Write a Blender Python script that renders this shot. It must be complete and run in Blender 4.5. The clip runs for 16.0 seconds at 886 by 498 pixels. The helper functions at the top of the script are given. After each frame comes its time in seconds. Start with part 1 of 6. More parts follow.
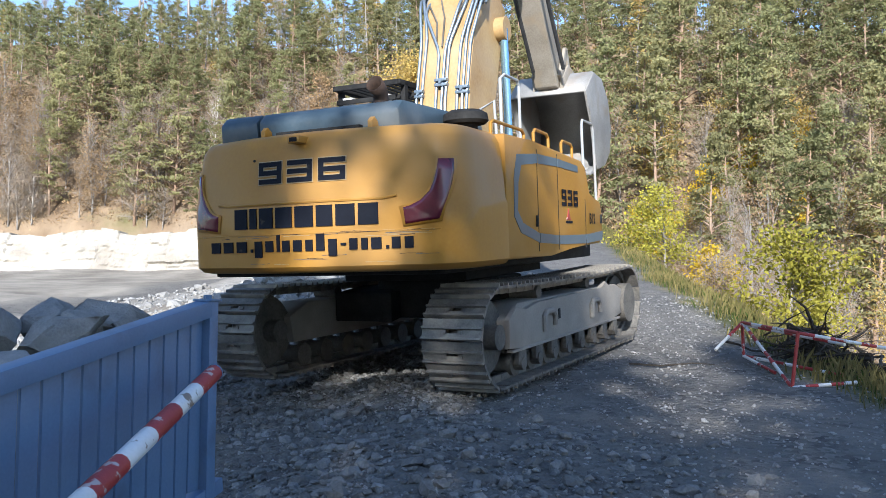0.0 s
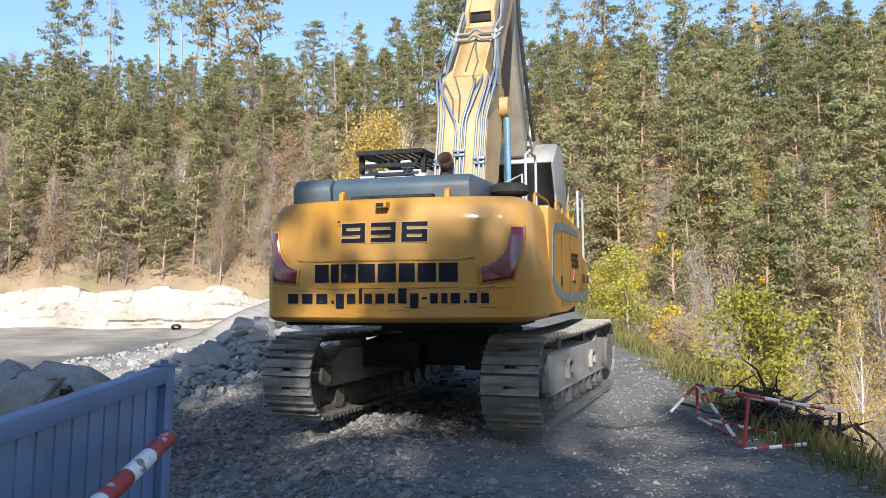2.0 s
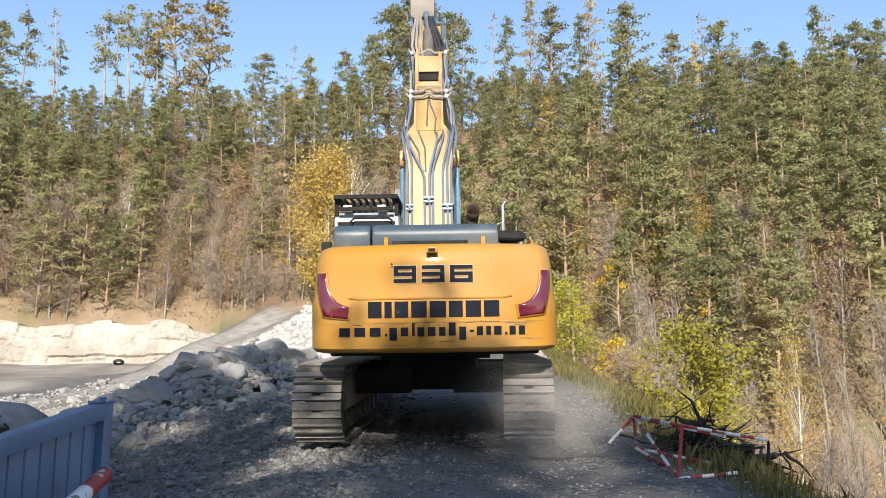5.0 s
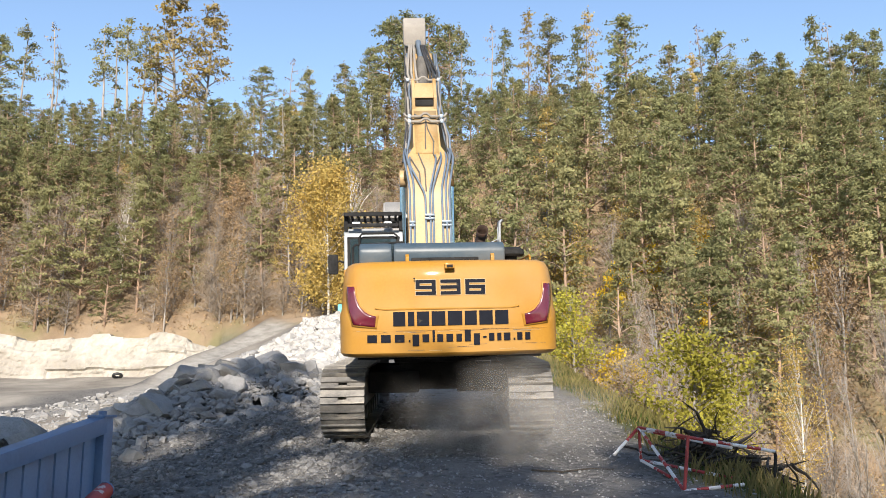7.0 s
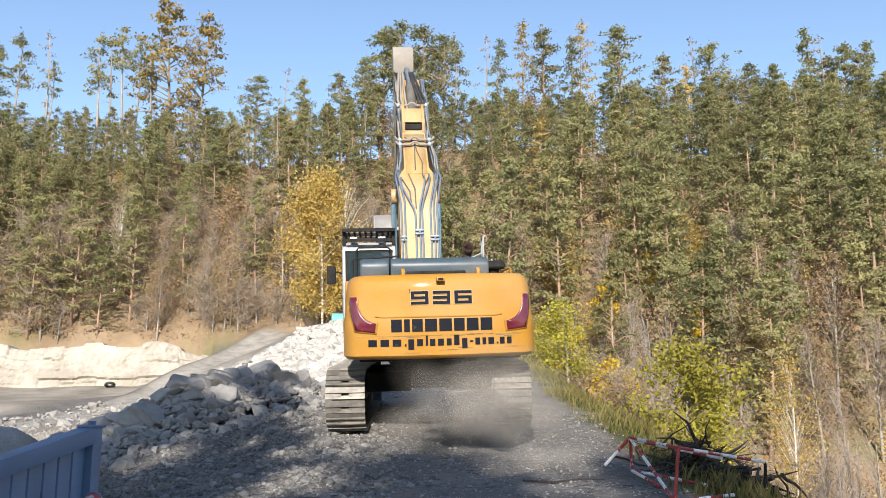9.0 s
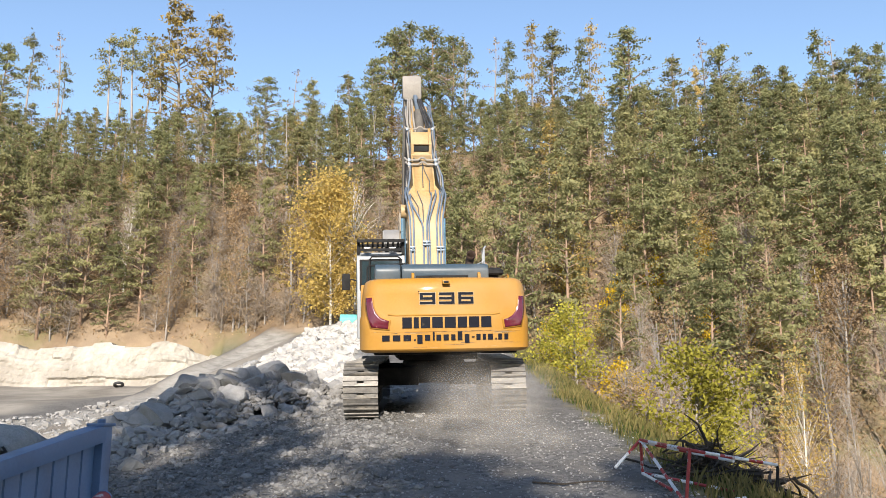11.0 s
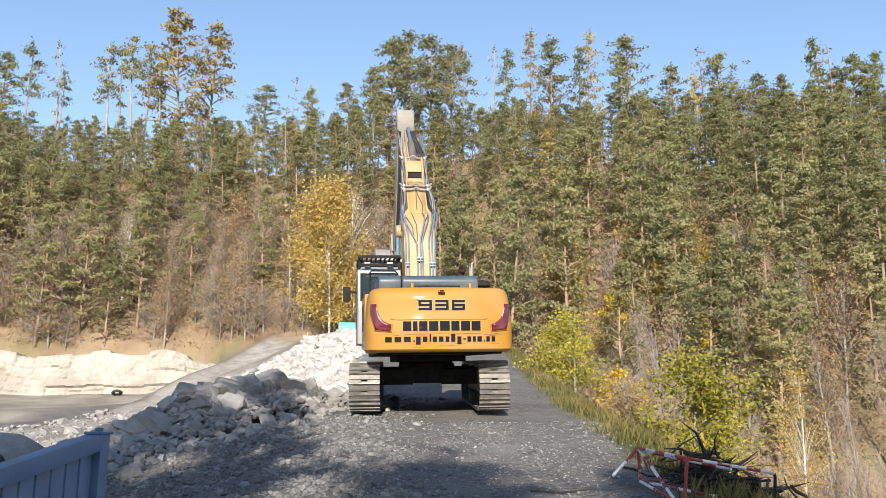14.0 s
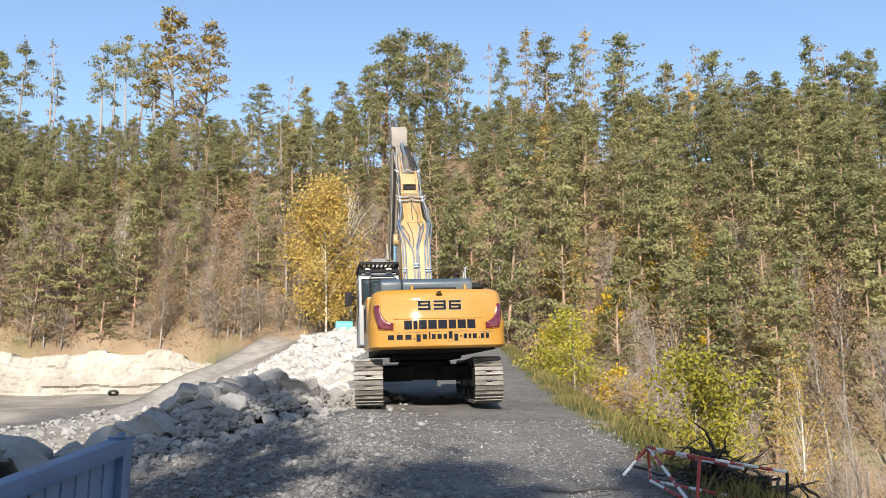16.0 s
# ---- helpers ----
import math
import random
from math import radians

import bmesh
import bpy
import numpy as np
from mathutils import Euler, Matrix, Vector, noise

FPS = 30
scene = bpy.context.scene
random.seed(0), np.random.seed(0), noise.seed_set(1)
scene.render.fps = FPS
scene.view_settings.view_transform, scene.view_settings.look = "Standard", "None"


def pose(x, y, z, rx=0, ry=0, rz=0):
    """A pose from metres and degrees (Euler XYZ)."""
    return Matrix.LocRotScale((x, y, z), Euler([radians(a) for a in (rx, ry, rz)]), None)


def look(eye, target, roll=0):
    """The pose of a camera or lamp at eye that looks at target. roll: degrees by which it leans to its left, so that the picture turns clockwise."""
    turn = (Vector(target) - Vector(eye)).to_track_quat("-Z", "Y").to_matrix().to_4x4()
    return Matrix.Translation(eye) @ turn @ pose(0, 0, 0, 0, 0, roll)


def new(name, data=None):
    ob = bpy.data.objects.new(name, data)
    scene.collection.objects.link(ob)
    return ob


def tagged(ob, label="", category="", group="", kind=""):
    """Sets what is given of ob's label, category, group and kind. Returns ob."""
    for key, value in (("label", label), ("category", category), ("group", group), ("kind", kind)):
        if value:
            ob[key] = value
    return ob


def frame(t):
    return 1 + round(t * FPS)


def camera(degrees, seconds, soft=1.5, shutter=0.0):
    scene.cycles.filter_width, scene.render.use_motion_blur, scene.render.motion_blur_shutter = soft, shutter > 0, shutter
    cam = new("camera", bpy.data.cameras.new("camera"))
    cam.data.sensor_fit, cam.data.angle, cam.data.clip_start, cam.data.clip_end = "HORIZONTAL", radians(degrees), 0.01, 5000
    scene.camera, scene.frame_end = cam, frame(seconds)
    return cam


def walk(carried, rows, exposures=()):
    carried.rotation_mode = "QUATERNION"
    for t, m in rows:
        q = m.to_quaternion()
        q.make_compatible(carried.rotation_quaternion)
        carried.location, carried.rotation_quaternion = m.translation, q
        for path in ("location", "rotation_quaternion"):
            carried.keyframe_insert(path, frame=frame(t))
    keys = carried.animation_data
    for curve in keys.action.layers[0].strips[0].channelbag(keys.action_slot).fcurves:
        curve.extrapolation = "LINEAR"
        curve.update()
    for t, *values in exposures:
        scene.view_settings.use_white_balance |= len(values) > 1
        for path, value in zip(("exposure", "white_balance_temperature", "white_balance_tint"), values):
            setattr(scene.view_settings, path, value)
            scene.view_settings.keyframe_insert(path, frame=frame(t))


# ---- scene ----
cam = camera(55.4, 16.0, soft=0.7)

PATH = [
    (0, (-0.055, 0.139, 1.465), (-0.081, 2.136, 1.576), 0.4),
    (0.5, (-0.042, 0.127, 1.48), (-0.033, 2.121, 1.623), 0.5),
    (1, (-0.017, 0.059, 1.487), (0.015, 2.051, 1.659), 0.5),
    (1.5, (0.02, -0.036, 1.503), (0.064, 1.949, 1.74), 0.4),
    (2, (0.026, -0.036, 1.502), (0.076, 1.948, 1.752), 0.5),
    (2.5, (0.02, -0.027, 1.513), (0.08, 1.953, 1.789), 0.2),
    (3, (0.051, -0.082, 1.511), (0.151, 1.894, 1.799), -0.0),
    (3.5, (0.073, -0.132, 1.504), (0.197, 1.842, 1.799), -0.1),
    (4, (0.08, -0.157, 1.507), (0.22, 1.813, 1.82), -0.1),
    (4.5, (0.098, -0.2, 1.511), (0.256, 1.767, 1.833), -0.0),
    (5, (0.102, -0.227, 1.507), (0.269, 1.739, 1.834), 0.0),
    (7.5, (0.066, -0.138, 1.51), (0.235, 1.822, 1.87), -0.3),
    (8, (0.082, -0.182, 1.512), (0.256, 1.777, 1.876), -0.2),
    (8.5, (0.102, -0.219, 1.51), (0.284, 1.738, 1.878), -0.2),
    (9, (0.098, -0.185, 1.512), (0.28, 1.77, 1.888), -0.2),
    (11.5, (0.077, -0.138, 1.503), (0.236, 1.819, 1.884), 0.2),
    (12, (0.088, -0.173, 1.506), (0.248, 1.784, 1.889), 0.3),
    (12.5, (0.086, -0.153, 1.507), (0.251, 1.803, 1.892), 0.3),
    (13, (0.087, -0.142, 1.51), (0.252, 1.813, 1.9), 0.2),
    (13.5, (0.086, -0.154, 1.51), (0.251, 1.799, 1.905), 0.2),
    (14, (0.09, -0.168, 1.505), (0.255, 1.785, 1.903), 0.1),
    (14.5, (0.089, -0.165, 1.512), (0.255, 1.787, 1.916), 0.0),
    (15, (0.088, -0.138, 1.512), (0.249, 1.813, 1.92), -0.1),
    (15.5, (0.068, -0.1, 1.51), (0.213, 1.853, 1.915), 0.1),
    (16, (-0.081, -0.108, 1.529), (0.097, 1.845, 1.923), -0.2),
]
walk(cam, [(t, look(eye, target, roll)) for t, eye, target, roll in PATH], exposures=[(0.0, 1.15, 5650, 10), (2.5, 1.0, 6100, 11), (4.5, 0.88, 6400, 12), (16.0, 0.87, 6450, 12)])

# where the excavator stands: seconds, x, y, z, heading, pitch, lean of its upper structure
EXC = [
    (0, -0.033, 10.663, 0.712, -24.22, 4.5, -0.55),
    (0.5, 0.141, 10.976, 0.772, -23.62, 4.32, -0.18),
    (1, 0.333, 11.251, 0.837, -22.2, 4.05, 0.47),
    (1.5, 0.542, 11.371, 0.848, -20.06, 4.38, 0.49),
    (2, 0.658, 11.63, 0.884, -17.86, 4.72, 0.35),
    (2.5, 0.763, 11.951, 0.92, -15.71, 4.99, 0.31),
    (3, 0.884, 12.121, 0.938, -13.37, 5.25, -0.02),
    (3.5, 0.962, 12.329, 0.951, -11.04, 5.27, -0.19),
    (4, 1.002, 12.518, 0.967, -9.0, 5.22, -0.19),
    (4.5, 1.087, 12.675, 0.983, -7.03, 5.23, -0.56),
    (5, 1.14, 12.869, 1.016, -5.0, 5.26, -0.88),
    (7.5, 1.256, 14.71, 1.281, -0.95, 6.19, -1.39),
    (8, 1.276, 15.082, 1.338, -0.63, 6.33, -1.56),
    (8.5, 1.319, 15.43, 1.401, -0.48, 6.46, -1.63),
    (9, 1.318, 15.826, 1.451, -0.15, 6.51, -1.79),
    (11.5, 1.379, 17.943, 1.635, 0.68, 4.69, -1.48),
    (12, 1.366, 18.325, 1.675, 1.42, 4.42, -1.41),
    (12.5, 1.336, 18.654, 1.712, 2.04, 4.21, -1.36),
    (13, 1.335, 19.018, 1.753, 2.12, 4.01, -1.3),
    (13.5, 1.358, 19.264, 1.779, 2.07, 3.9, -1.21),
    (14, 1.368, 19.567, 1.818, 2.26, 3.66, -1.2),
    (14.5, 1.317, 19.993, 1.85, 3.65, 3.3, -1.39),
    (15, 1.313, 20.329, 1.878, 3.81, 2.94, -1.35),
    (15.5, 1.342, 20.778, 1.918, 3.43, 2.54, -1.53),
    (16, 1.37, 21.016, 1.924, 2.87, 2.37, -1.84),
]
SLEW = -4.0   # turn of the undercarriage against the upper structure

# ---- world and sun ----
SUN_AZ, SUN_EL = radians(186), radians(24)
world = bpy.data.worlds.new("sky")
scene.world = world
world.use_nodes = True
wn = world.node_tree
sky = wn.nodes.new("ShaderNodeTexSky")
sky.sky_type, sky.sun_disc = "NISHITA", False
sky.sun_elevation, sky.sun_rotation = SUN_EL, SUN_AZ
sky.air_density, sky.dust_density, sky.ozone_density = 1.0, 0.4, 1.5
wn.nodes["Background"].inputs["Strength"].default_value = 0.126
wn.links.new(sky.outputs[0], wn.nodes["Background"].inputs["Color"])
sun_dir = Vector((math.sin(SUN_AZ) * math.cos(SUN_EL), math.cos(SUN_AZ) * math.cos(SUN_EL), math.sin(SUN_EL)))
sun = new("sun", bpy.data.lights.new("sun", "SUN"))
sun.data.energy, sun.data.angle, sun.data.color = 5.0, radians(0.55), (1.0, 0.91, 0.77)
sun.matrix_world = look(sun_dir * 60, (0, 0, 0))


# ---- materials ----
def surface(name, a, b, scale=4.0, rough=0.7, metal=0.0, bump=0.2, fine=40.0, c=None, c_scale=0.8, c_from=0.55, c_to=0.7,
            per_object=0.0, translucent=0.0, spec=0.5, coat=0.0, depth=0.02):
    """Two colours mixed by noise at two scales, a third in patches, relief, and change from piece to piece."""
    m = bpy.data.materials.new(name)
    m.use_nodes = True
    n, l = m.node_tree.nodes, m.node_tree.links
    p = n["Principled BSDF"]
    co = n.new("ShaderNodeTexCoord")
    big, small = n.new("ShaderNodeTexNoise"), n.new("ShaderNodeTexNoise")
    big.inputs["Scale"].default_value, big.inputs["Detail"].default_value = scale, 6
    small.inputs["Scale"].default_value, small.inputs["Detail"].default_value = fine, 4
    for t in (big, small):
        l.new(co.outputs["Object"], t.inputs["Vector"])
    add = n.new("ShaderNodeMath"); add.operation = "MULTIPLY_ADD"
    l.new(small.outputs["Fac"], add.inputs[0]); add.inputs[1].default_value = 0.6
    l.new(big.outputs["Fac"], add.inputs[2])
    ramp = n.new("ShaderNodeMapRange")
    ramp.inputs["From Min"].default_value, ramp.inputs["From Max"].default_value = 0.55, 1.05
    l.new(add.outputs[0], ramp.inputs["Value"])
    mix = n.new("ShaderNodeMix"); mix.data_type = "RGBA"
    mix.inputs[6].default_value, mix.inputs[7].default_value = (*a, 1), (*b, 1)
    l.new(ramp.outputs[0], mix.inputs[0])
    col = mix.outputs[2]
    if c:
        patch = n.new("ShaderNodeTexNoise")
        patch.inputs["Scale"].default_value, patch.inputs["Detail"].default_value = c_scale, 8
        l.new(co.outputs["Object"], patch.inputs["Vector"])
        r2 = n.new("ShaderNodeMapRange")
        r2.inputs["From Min"].default_value, r2.inputs["From Max"].default_value = c_from, c_to
        l.new(patch.outputs["Fac"], r2.inputs["Value"])
        mix2 = n.new("ShaderNodeMix"); mix2.data_type = "RGBA"
        l.new(r2.outputs[0], mix2.inputs[0]); l.new(col, mix2.inputs[6]); mix2.inputs[7].default_value = (*c, 1)
        col = mix2.outputs[2]
    if per_object:
        info = n.new("ShaderNodeObjectInfo")
        isl = n.new("ShaderNodeNewGeometry")
        av = n.new("ShaderNodeMath"); av.operation = "ADD"
        l.new(info.outputs["Random"], av.inputs[0]); l.new(isl.outputs["Random Per Island"], av.inputs[1])
        mr = n.new("ShaderNodeMapRange")
        mr.inputs["From Max"].default_value = 2.0
        mr.inputs["To Min"].default_value, mr.inputs["To Max"].default_value = 1 - per_object, 1 + per_object
        l.new(av.outputs[0], mr.inputs["Value"])
        hs = n.new("ShaderNodeHueSaturation")
        l.new(mr.outputs[0], hs.inputs["Value"]); l.new(col, hs.inputs["Color"])
        col = hs.outputs[0]
    l.new(col, p.inputs["Base Color"])
    p.inputs["Roughness"].default_value, p.inputs["Metallic"].default_value = rough, metal
    p.inputs["Specular IOR Level"].default_value = spec
    p.inputs["Coat Weight"].default_value = coat
    p.inputs["Coat Roughness"].default_value = 0.08
    if bump:
        bp = n.new("ShaderNodeBump")
        bp.inputs["Strength"].default_value, bp.inputs["Distance"].default_value = bump, depth
        l.new(add.outputs[0], bp.inputs["Height"]); l.new(bp.outputs[0], p.inputs["Normal"])
    if translucent:
        tr = n.new("ShaderNodeBsdfTranslucent"); ms = n.new("ShaderNodeMixShader")
        l.new(col, tr.inputs["Color"]); ms.inputs[0].default_value = translucent
        l.new(p.outputs[0], ms.inputs[1]); l.new(tr.outputs[0], ms.inputs[2])
        l.new(ms.outputs[0], n["Material Output"].inputs["Surface"])
    return m


YELLOW = surface("yellow_paint", (0.30, 0.142, 0.014), (0.35, 0.175, 0.02), 1.5, 0.55, 0, 0.02, 30, (0.34, 0.19, 0.055), 0.8, 0.42, 0.68, spec=0.25, coat=0.22)
BOOMY = surface("faded_yellow_paint", (0.27, 0.155, 0.055), (0.42, 0.29, 0.125), 1.2, 0.5, 0, 0.05, 25, (0.40, 0.30, 0.18), 0.9, 0.45, 0.7, spec=0.4)
HOODBLUE = surface("grey_blue_paint", (0.032, 0.054, 0.075), (0.05, 0.074, 0.097), 2, 0.45, 0, 0.04, 30, (0.13, 0.135, 0.135), 1.3, 0.55, 0.8)
STRIPE = surface("stripe_blue", (0.06, 0.10, 0.14), (0.08, 0.12, 0.16), 3, 0.4, 0, 0.0)
INK = surface("navy_lettering", (0.004, 0.005, 0.010), (0.007, 0.009, 0.016), 8, 0.7, 0, 0.0, 60, (0.06, 0.05, 0.035), 5, 0.64, 0.7, spec=0.15)
OUTLINE = surface("lettering_outline", (0.28, 0.2, 0.10), (0.34, 0.25, 0.13), 8, 0.5, 0, 0.0)
REDLENS = surface("red_lens", (0.075, 0.006, 0.016), (0.11, 0.009, 0.022), 6, 0.25, 0, 0.02, 40, (0.5, 0.25, 0.25), 6, 0.66, 0.72, coat=0.6)
BLACK = surface("black_steel", (0.012, 0.012, 0.013), (0.03, 0.03, 0.03), 6, 0.85, 0, 0.1, spec=0.15)
RUBBER = surface("black_hose", (0.015, 0.015, 0.016), (0.04, 0.04, 0.042), 6, 0.55, 0, 0.05)
SHOE = surface("worn_track_steel", (0.085, 0.081, 0.077), (0.185, 0.175, 0.16), 7, 0.55, 0.35, 0.3, 50, (0.25, 0.225, 0.19), 2.2, 0.5, 0.65, per_object=0.25)
DUSTY = surface("dusty_grey_steel", (0.19, 0.172, 0.155), (0.27, 0.25, 0.22), 2.5, 0.85, 0, 0.15, 50, (0.20, 0.18, 0.16), 1.6, 0.55, 0.7)
DARKDUST = surface("greasy_dark_steel", (0.05, 0.046, 0.042), (0.13, 0.12, 0.105), 4, 0.8, 0, 0.2)
STICKM = surface("dusty_beige_steel", (0.20, 0.172, 0.135), (0.31, 0.28, 0.235), 2.5, 0.75, 0, 0.12, 40, (0.28, 0.22, 0.15), 1.8, 0.55, 0.7)
BUCKETM = surface("bare_bucket_steel", (0.22, 0.213, 0.205), (0.34, 0.33, 0.315), 2.2, 0.55, 0.2, 0.15, 40, (0.24, 0.2, 0.16), 1.4, 0.55, 0.7)
CHROME = surface("steel_pipe", (0.13, 0.17, 0.22), (0.20, 0.24, 0.29), 5, 0.45, 0.5, 0.02)
BLUEROD = surface("blue_steel_rod", (0.25, 0.42, 0.60), (0.32, 0.50, 0.66), 5, 0.22, 0.85, 0.0)
CABGREY = surface("light_grey_cab_paint", (0.27, 0.285, 0.30), (0.34, 0.355, 0.37), 2, 0.45, 0, 0.03, 40, (0.36, 0.33, 0.29), 1.5, 0.55, 0.75)
RUST = surface("rusty_steel", (0.02, 0.014, 0.012), (0.06, 0.035, 0.025), 6, 0.8, 0.2, 0.2)
WHITELIT = surface("dusty_lens_white", (0.5, 0.5, 0.5), (0.6, 0.6, 0.6), 6, 0.3, 0, 0.0)
GATEM = surface("blue_grey_gate_paint", (0.085, 0.145, 0.255), (0.108, 0.176, 0.30), 3, 0.45, 0, 0.05, 60, (0.06, 0.09, 0.15), 2.0, 0.55, 0.7, per_object=0.08)
REDP = surface("worn_red_paint", (0.27, 0.022, 0.022), (0.36, 0.04, 0.035), 5, 0.5, 0, 0.08, 50, (0.45, 0.38, 0.36), 14, 0.60, 0.64)
WHITEP = surface("worn_white_paint", (0.62, 0.61, 0.60), (0.74, 0.73, 0.72), 5, 0.5, 0, 0.08, 50, (0.22, 0.17, 0.13), 14, 0.62, 0.66)
ROCK = surface("pale_limestone", (0.195, 0.191, 0.186), (0.31, 0.302, 0.29), 2.2, 0.9, 0, 0.6, 22, (0.18, 0.17, 0.155), 1.2, 0.5, 0.7, per_object=0.18, depth=0.05)
WHITEROCK = surface("white_rubble", (0.27, 0.257, 0.238), (0.39, 0.373, 0.347), 2.2, 0.9, 0, 0.5, 22, (0.5, 0.46, 0.4), 1.0, 0.5, 0.7, per_object=0.2)
PEBBLE = surface("grey_gravel_stone", (0.11, 0.109, 0.108), (0.25, 0.245, 0.237), 6, 0.9, 0, 0.4, 60, per_object=0.6)
CLIFFM = surface("white_quarry_face", (0.25, 0.23, 0.195), (0.40, 0.372, 0.325), 0.5, 0.95, 0, 0.45, 3.0, (0.25, 0.225, 0.19), 0.35, 0.5, 0.66, depth=0.3)
BARK_PINE = surface("pine_bark", (0.20, 0.135, 0.095), (0.36, 0.245, 0.165), 1.2, 0.95, 0, 0.5, 9, (0.20, 0.17, 0.14), 0.5, 0.5, 0.7, per_object=0.2)
BARK_GREY = surface("grey_bark", (0.20, 0.18, 0.16), (0.33, 0.30, 0.27), 1.2, 0.95, 0, 0.4, 9, per_object=0.2)
BARK_BIRCH = surface("birch_bark", (0.50, 0.46, 0.41), (0.68, 0.65, 0.60), 1.5, 0.85, 0, 0.3, 9, (0.08, 0.07, 0.06), 2.5, 0.62, 0.68)
PINE = surface("pine_needles", (0.155, 0.165, 0.078), (0.315, 0.312, 0.15), 0.35, 0.85, 0, 0.0, 2.5, per_object=0.4, translucent=0.5, spec=0.12)
PINE_B = surface("pine_needles_dull", (0.19, 0.187, 0.09), (0.365, 0.343, 0.165), 0.35, 0.85, 0, 0.0, 2.5, per_object=0.4, translucent=0.5, spec=0.12)
LARCH = surface("golden_leaves", (0.27, 0.20, 0.065), (0.44, 0.33, 0.12), 0.4, 0.85, 0, 0.0, 2.5, per_object=0.35, translucent=0.35, spec=0.15)
GOLD = surface("golden_birch_leaves", (0.42, 0.30, 0.085), (0.60, 0.45, 0.15), 0.4, 0.85, 0, 0.0, 2.5, per_object=0.3, translucent=0.4, spec=0.12)
LEAF_G = surface("yellow_green_leaves", (0.24, 0.225, 0.035), (0.44, 0.395, 0.065), 0.7, 0.8, 0, 0.0, 3, per_object=0.35, translucent=0.35, spec=0.15)
LEAF_Y = surface("bright_yellow_leaves", (0.5, 0.34, 0.02), (0.65, 0.48, 0.04), 0.8, 0.8, 0, 0.0, 3, per_object=0.3, translucent=0.35, spec=0.15)
LEAF_BR = surface("russet_leaves", (0.22, 0.15, 0.085), (0.38, 0.265, 0.15), 0.5, 0.85, 0, 0.0, 3, per_object=0.4, translucent=0.25, spec=0.1)
TWIG = surface("bare_twigs", (0.20, 0.155, 0.115), (0.33, 0.265, 0.195), 0.6, 0.9, 0, 0.0, 3, per_object=0.3, spec=0.1)
DEADWOOD = surface("dark_dead_wood", (0.022, 0.018, 0.014), (0.06, 0.048, 0.036), 5, 0.95, 0, 0.4)
GRASSM = surface("dry_grass", (0.10, 0.10, 0.03), (0.26, 0.21, 0.09), 0.8, 0.9, 0, 0.0, 4, per_object=0.4, translucent=0.3, spec=0.1)
GRASSG = surface("green_grass", (0.035, 0.06, 0.015), (0.09, 0.12, 0.03), 0.8, 0.9, 0, 0.0, 4, per_object=0.4, translucent=0.3, spec=0.1)
TEAL = surface("teal_tarpaulin", (0.08, 0.30, 0.28), (0.12, 0.36, 0.33), 2, 0.6, 0, 0.1)


def glass_material():
    m = bpy.data.materials.new("cab_glass")
    m.use_nodes = True
    p = m.node_tree.nodes["Principled BSDF"]
    p.inputs["Base Color"].default_value = (0.03, 0.05, 0.06, 1)
    p.inputs["Roughness"].default_value = 0.06
    p.inputs["Transmission Weight"].default_value = 0.35
    return m


GLASS = glass_material()


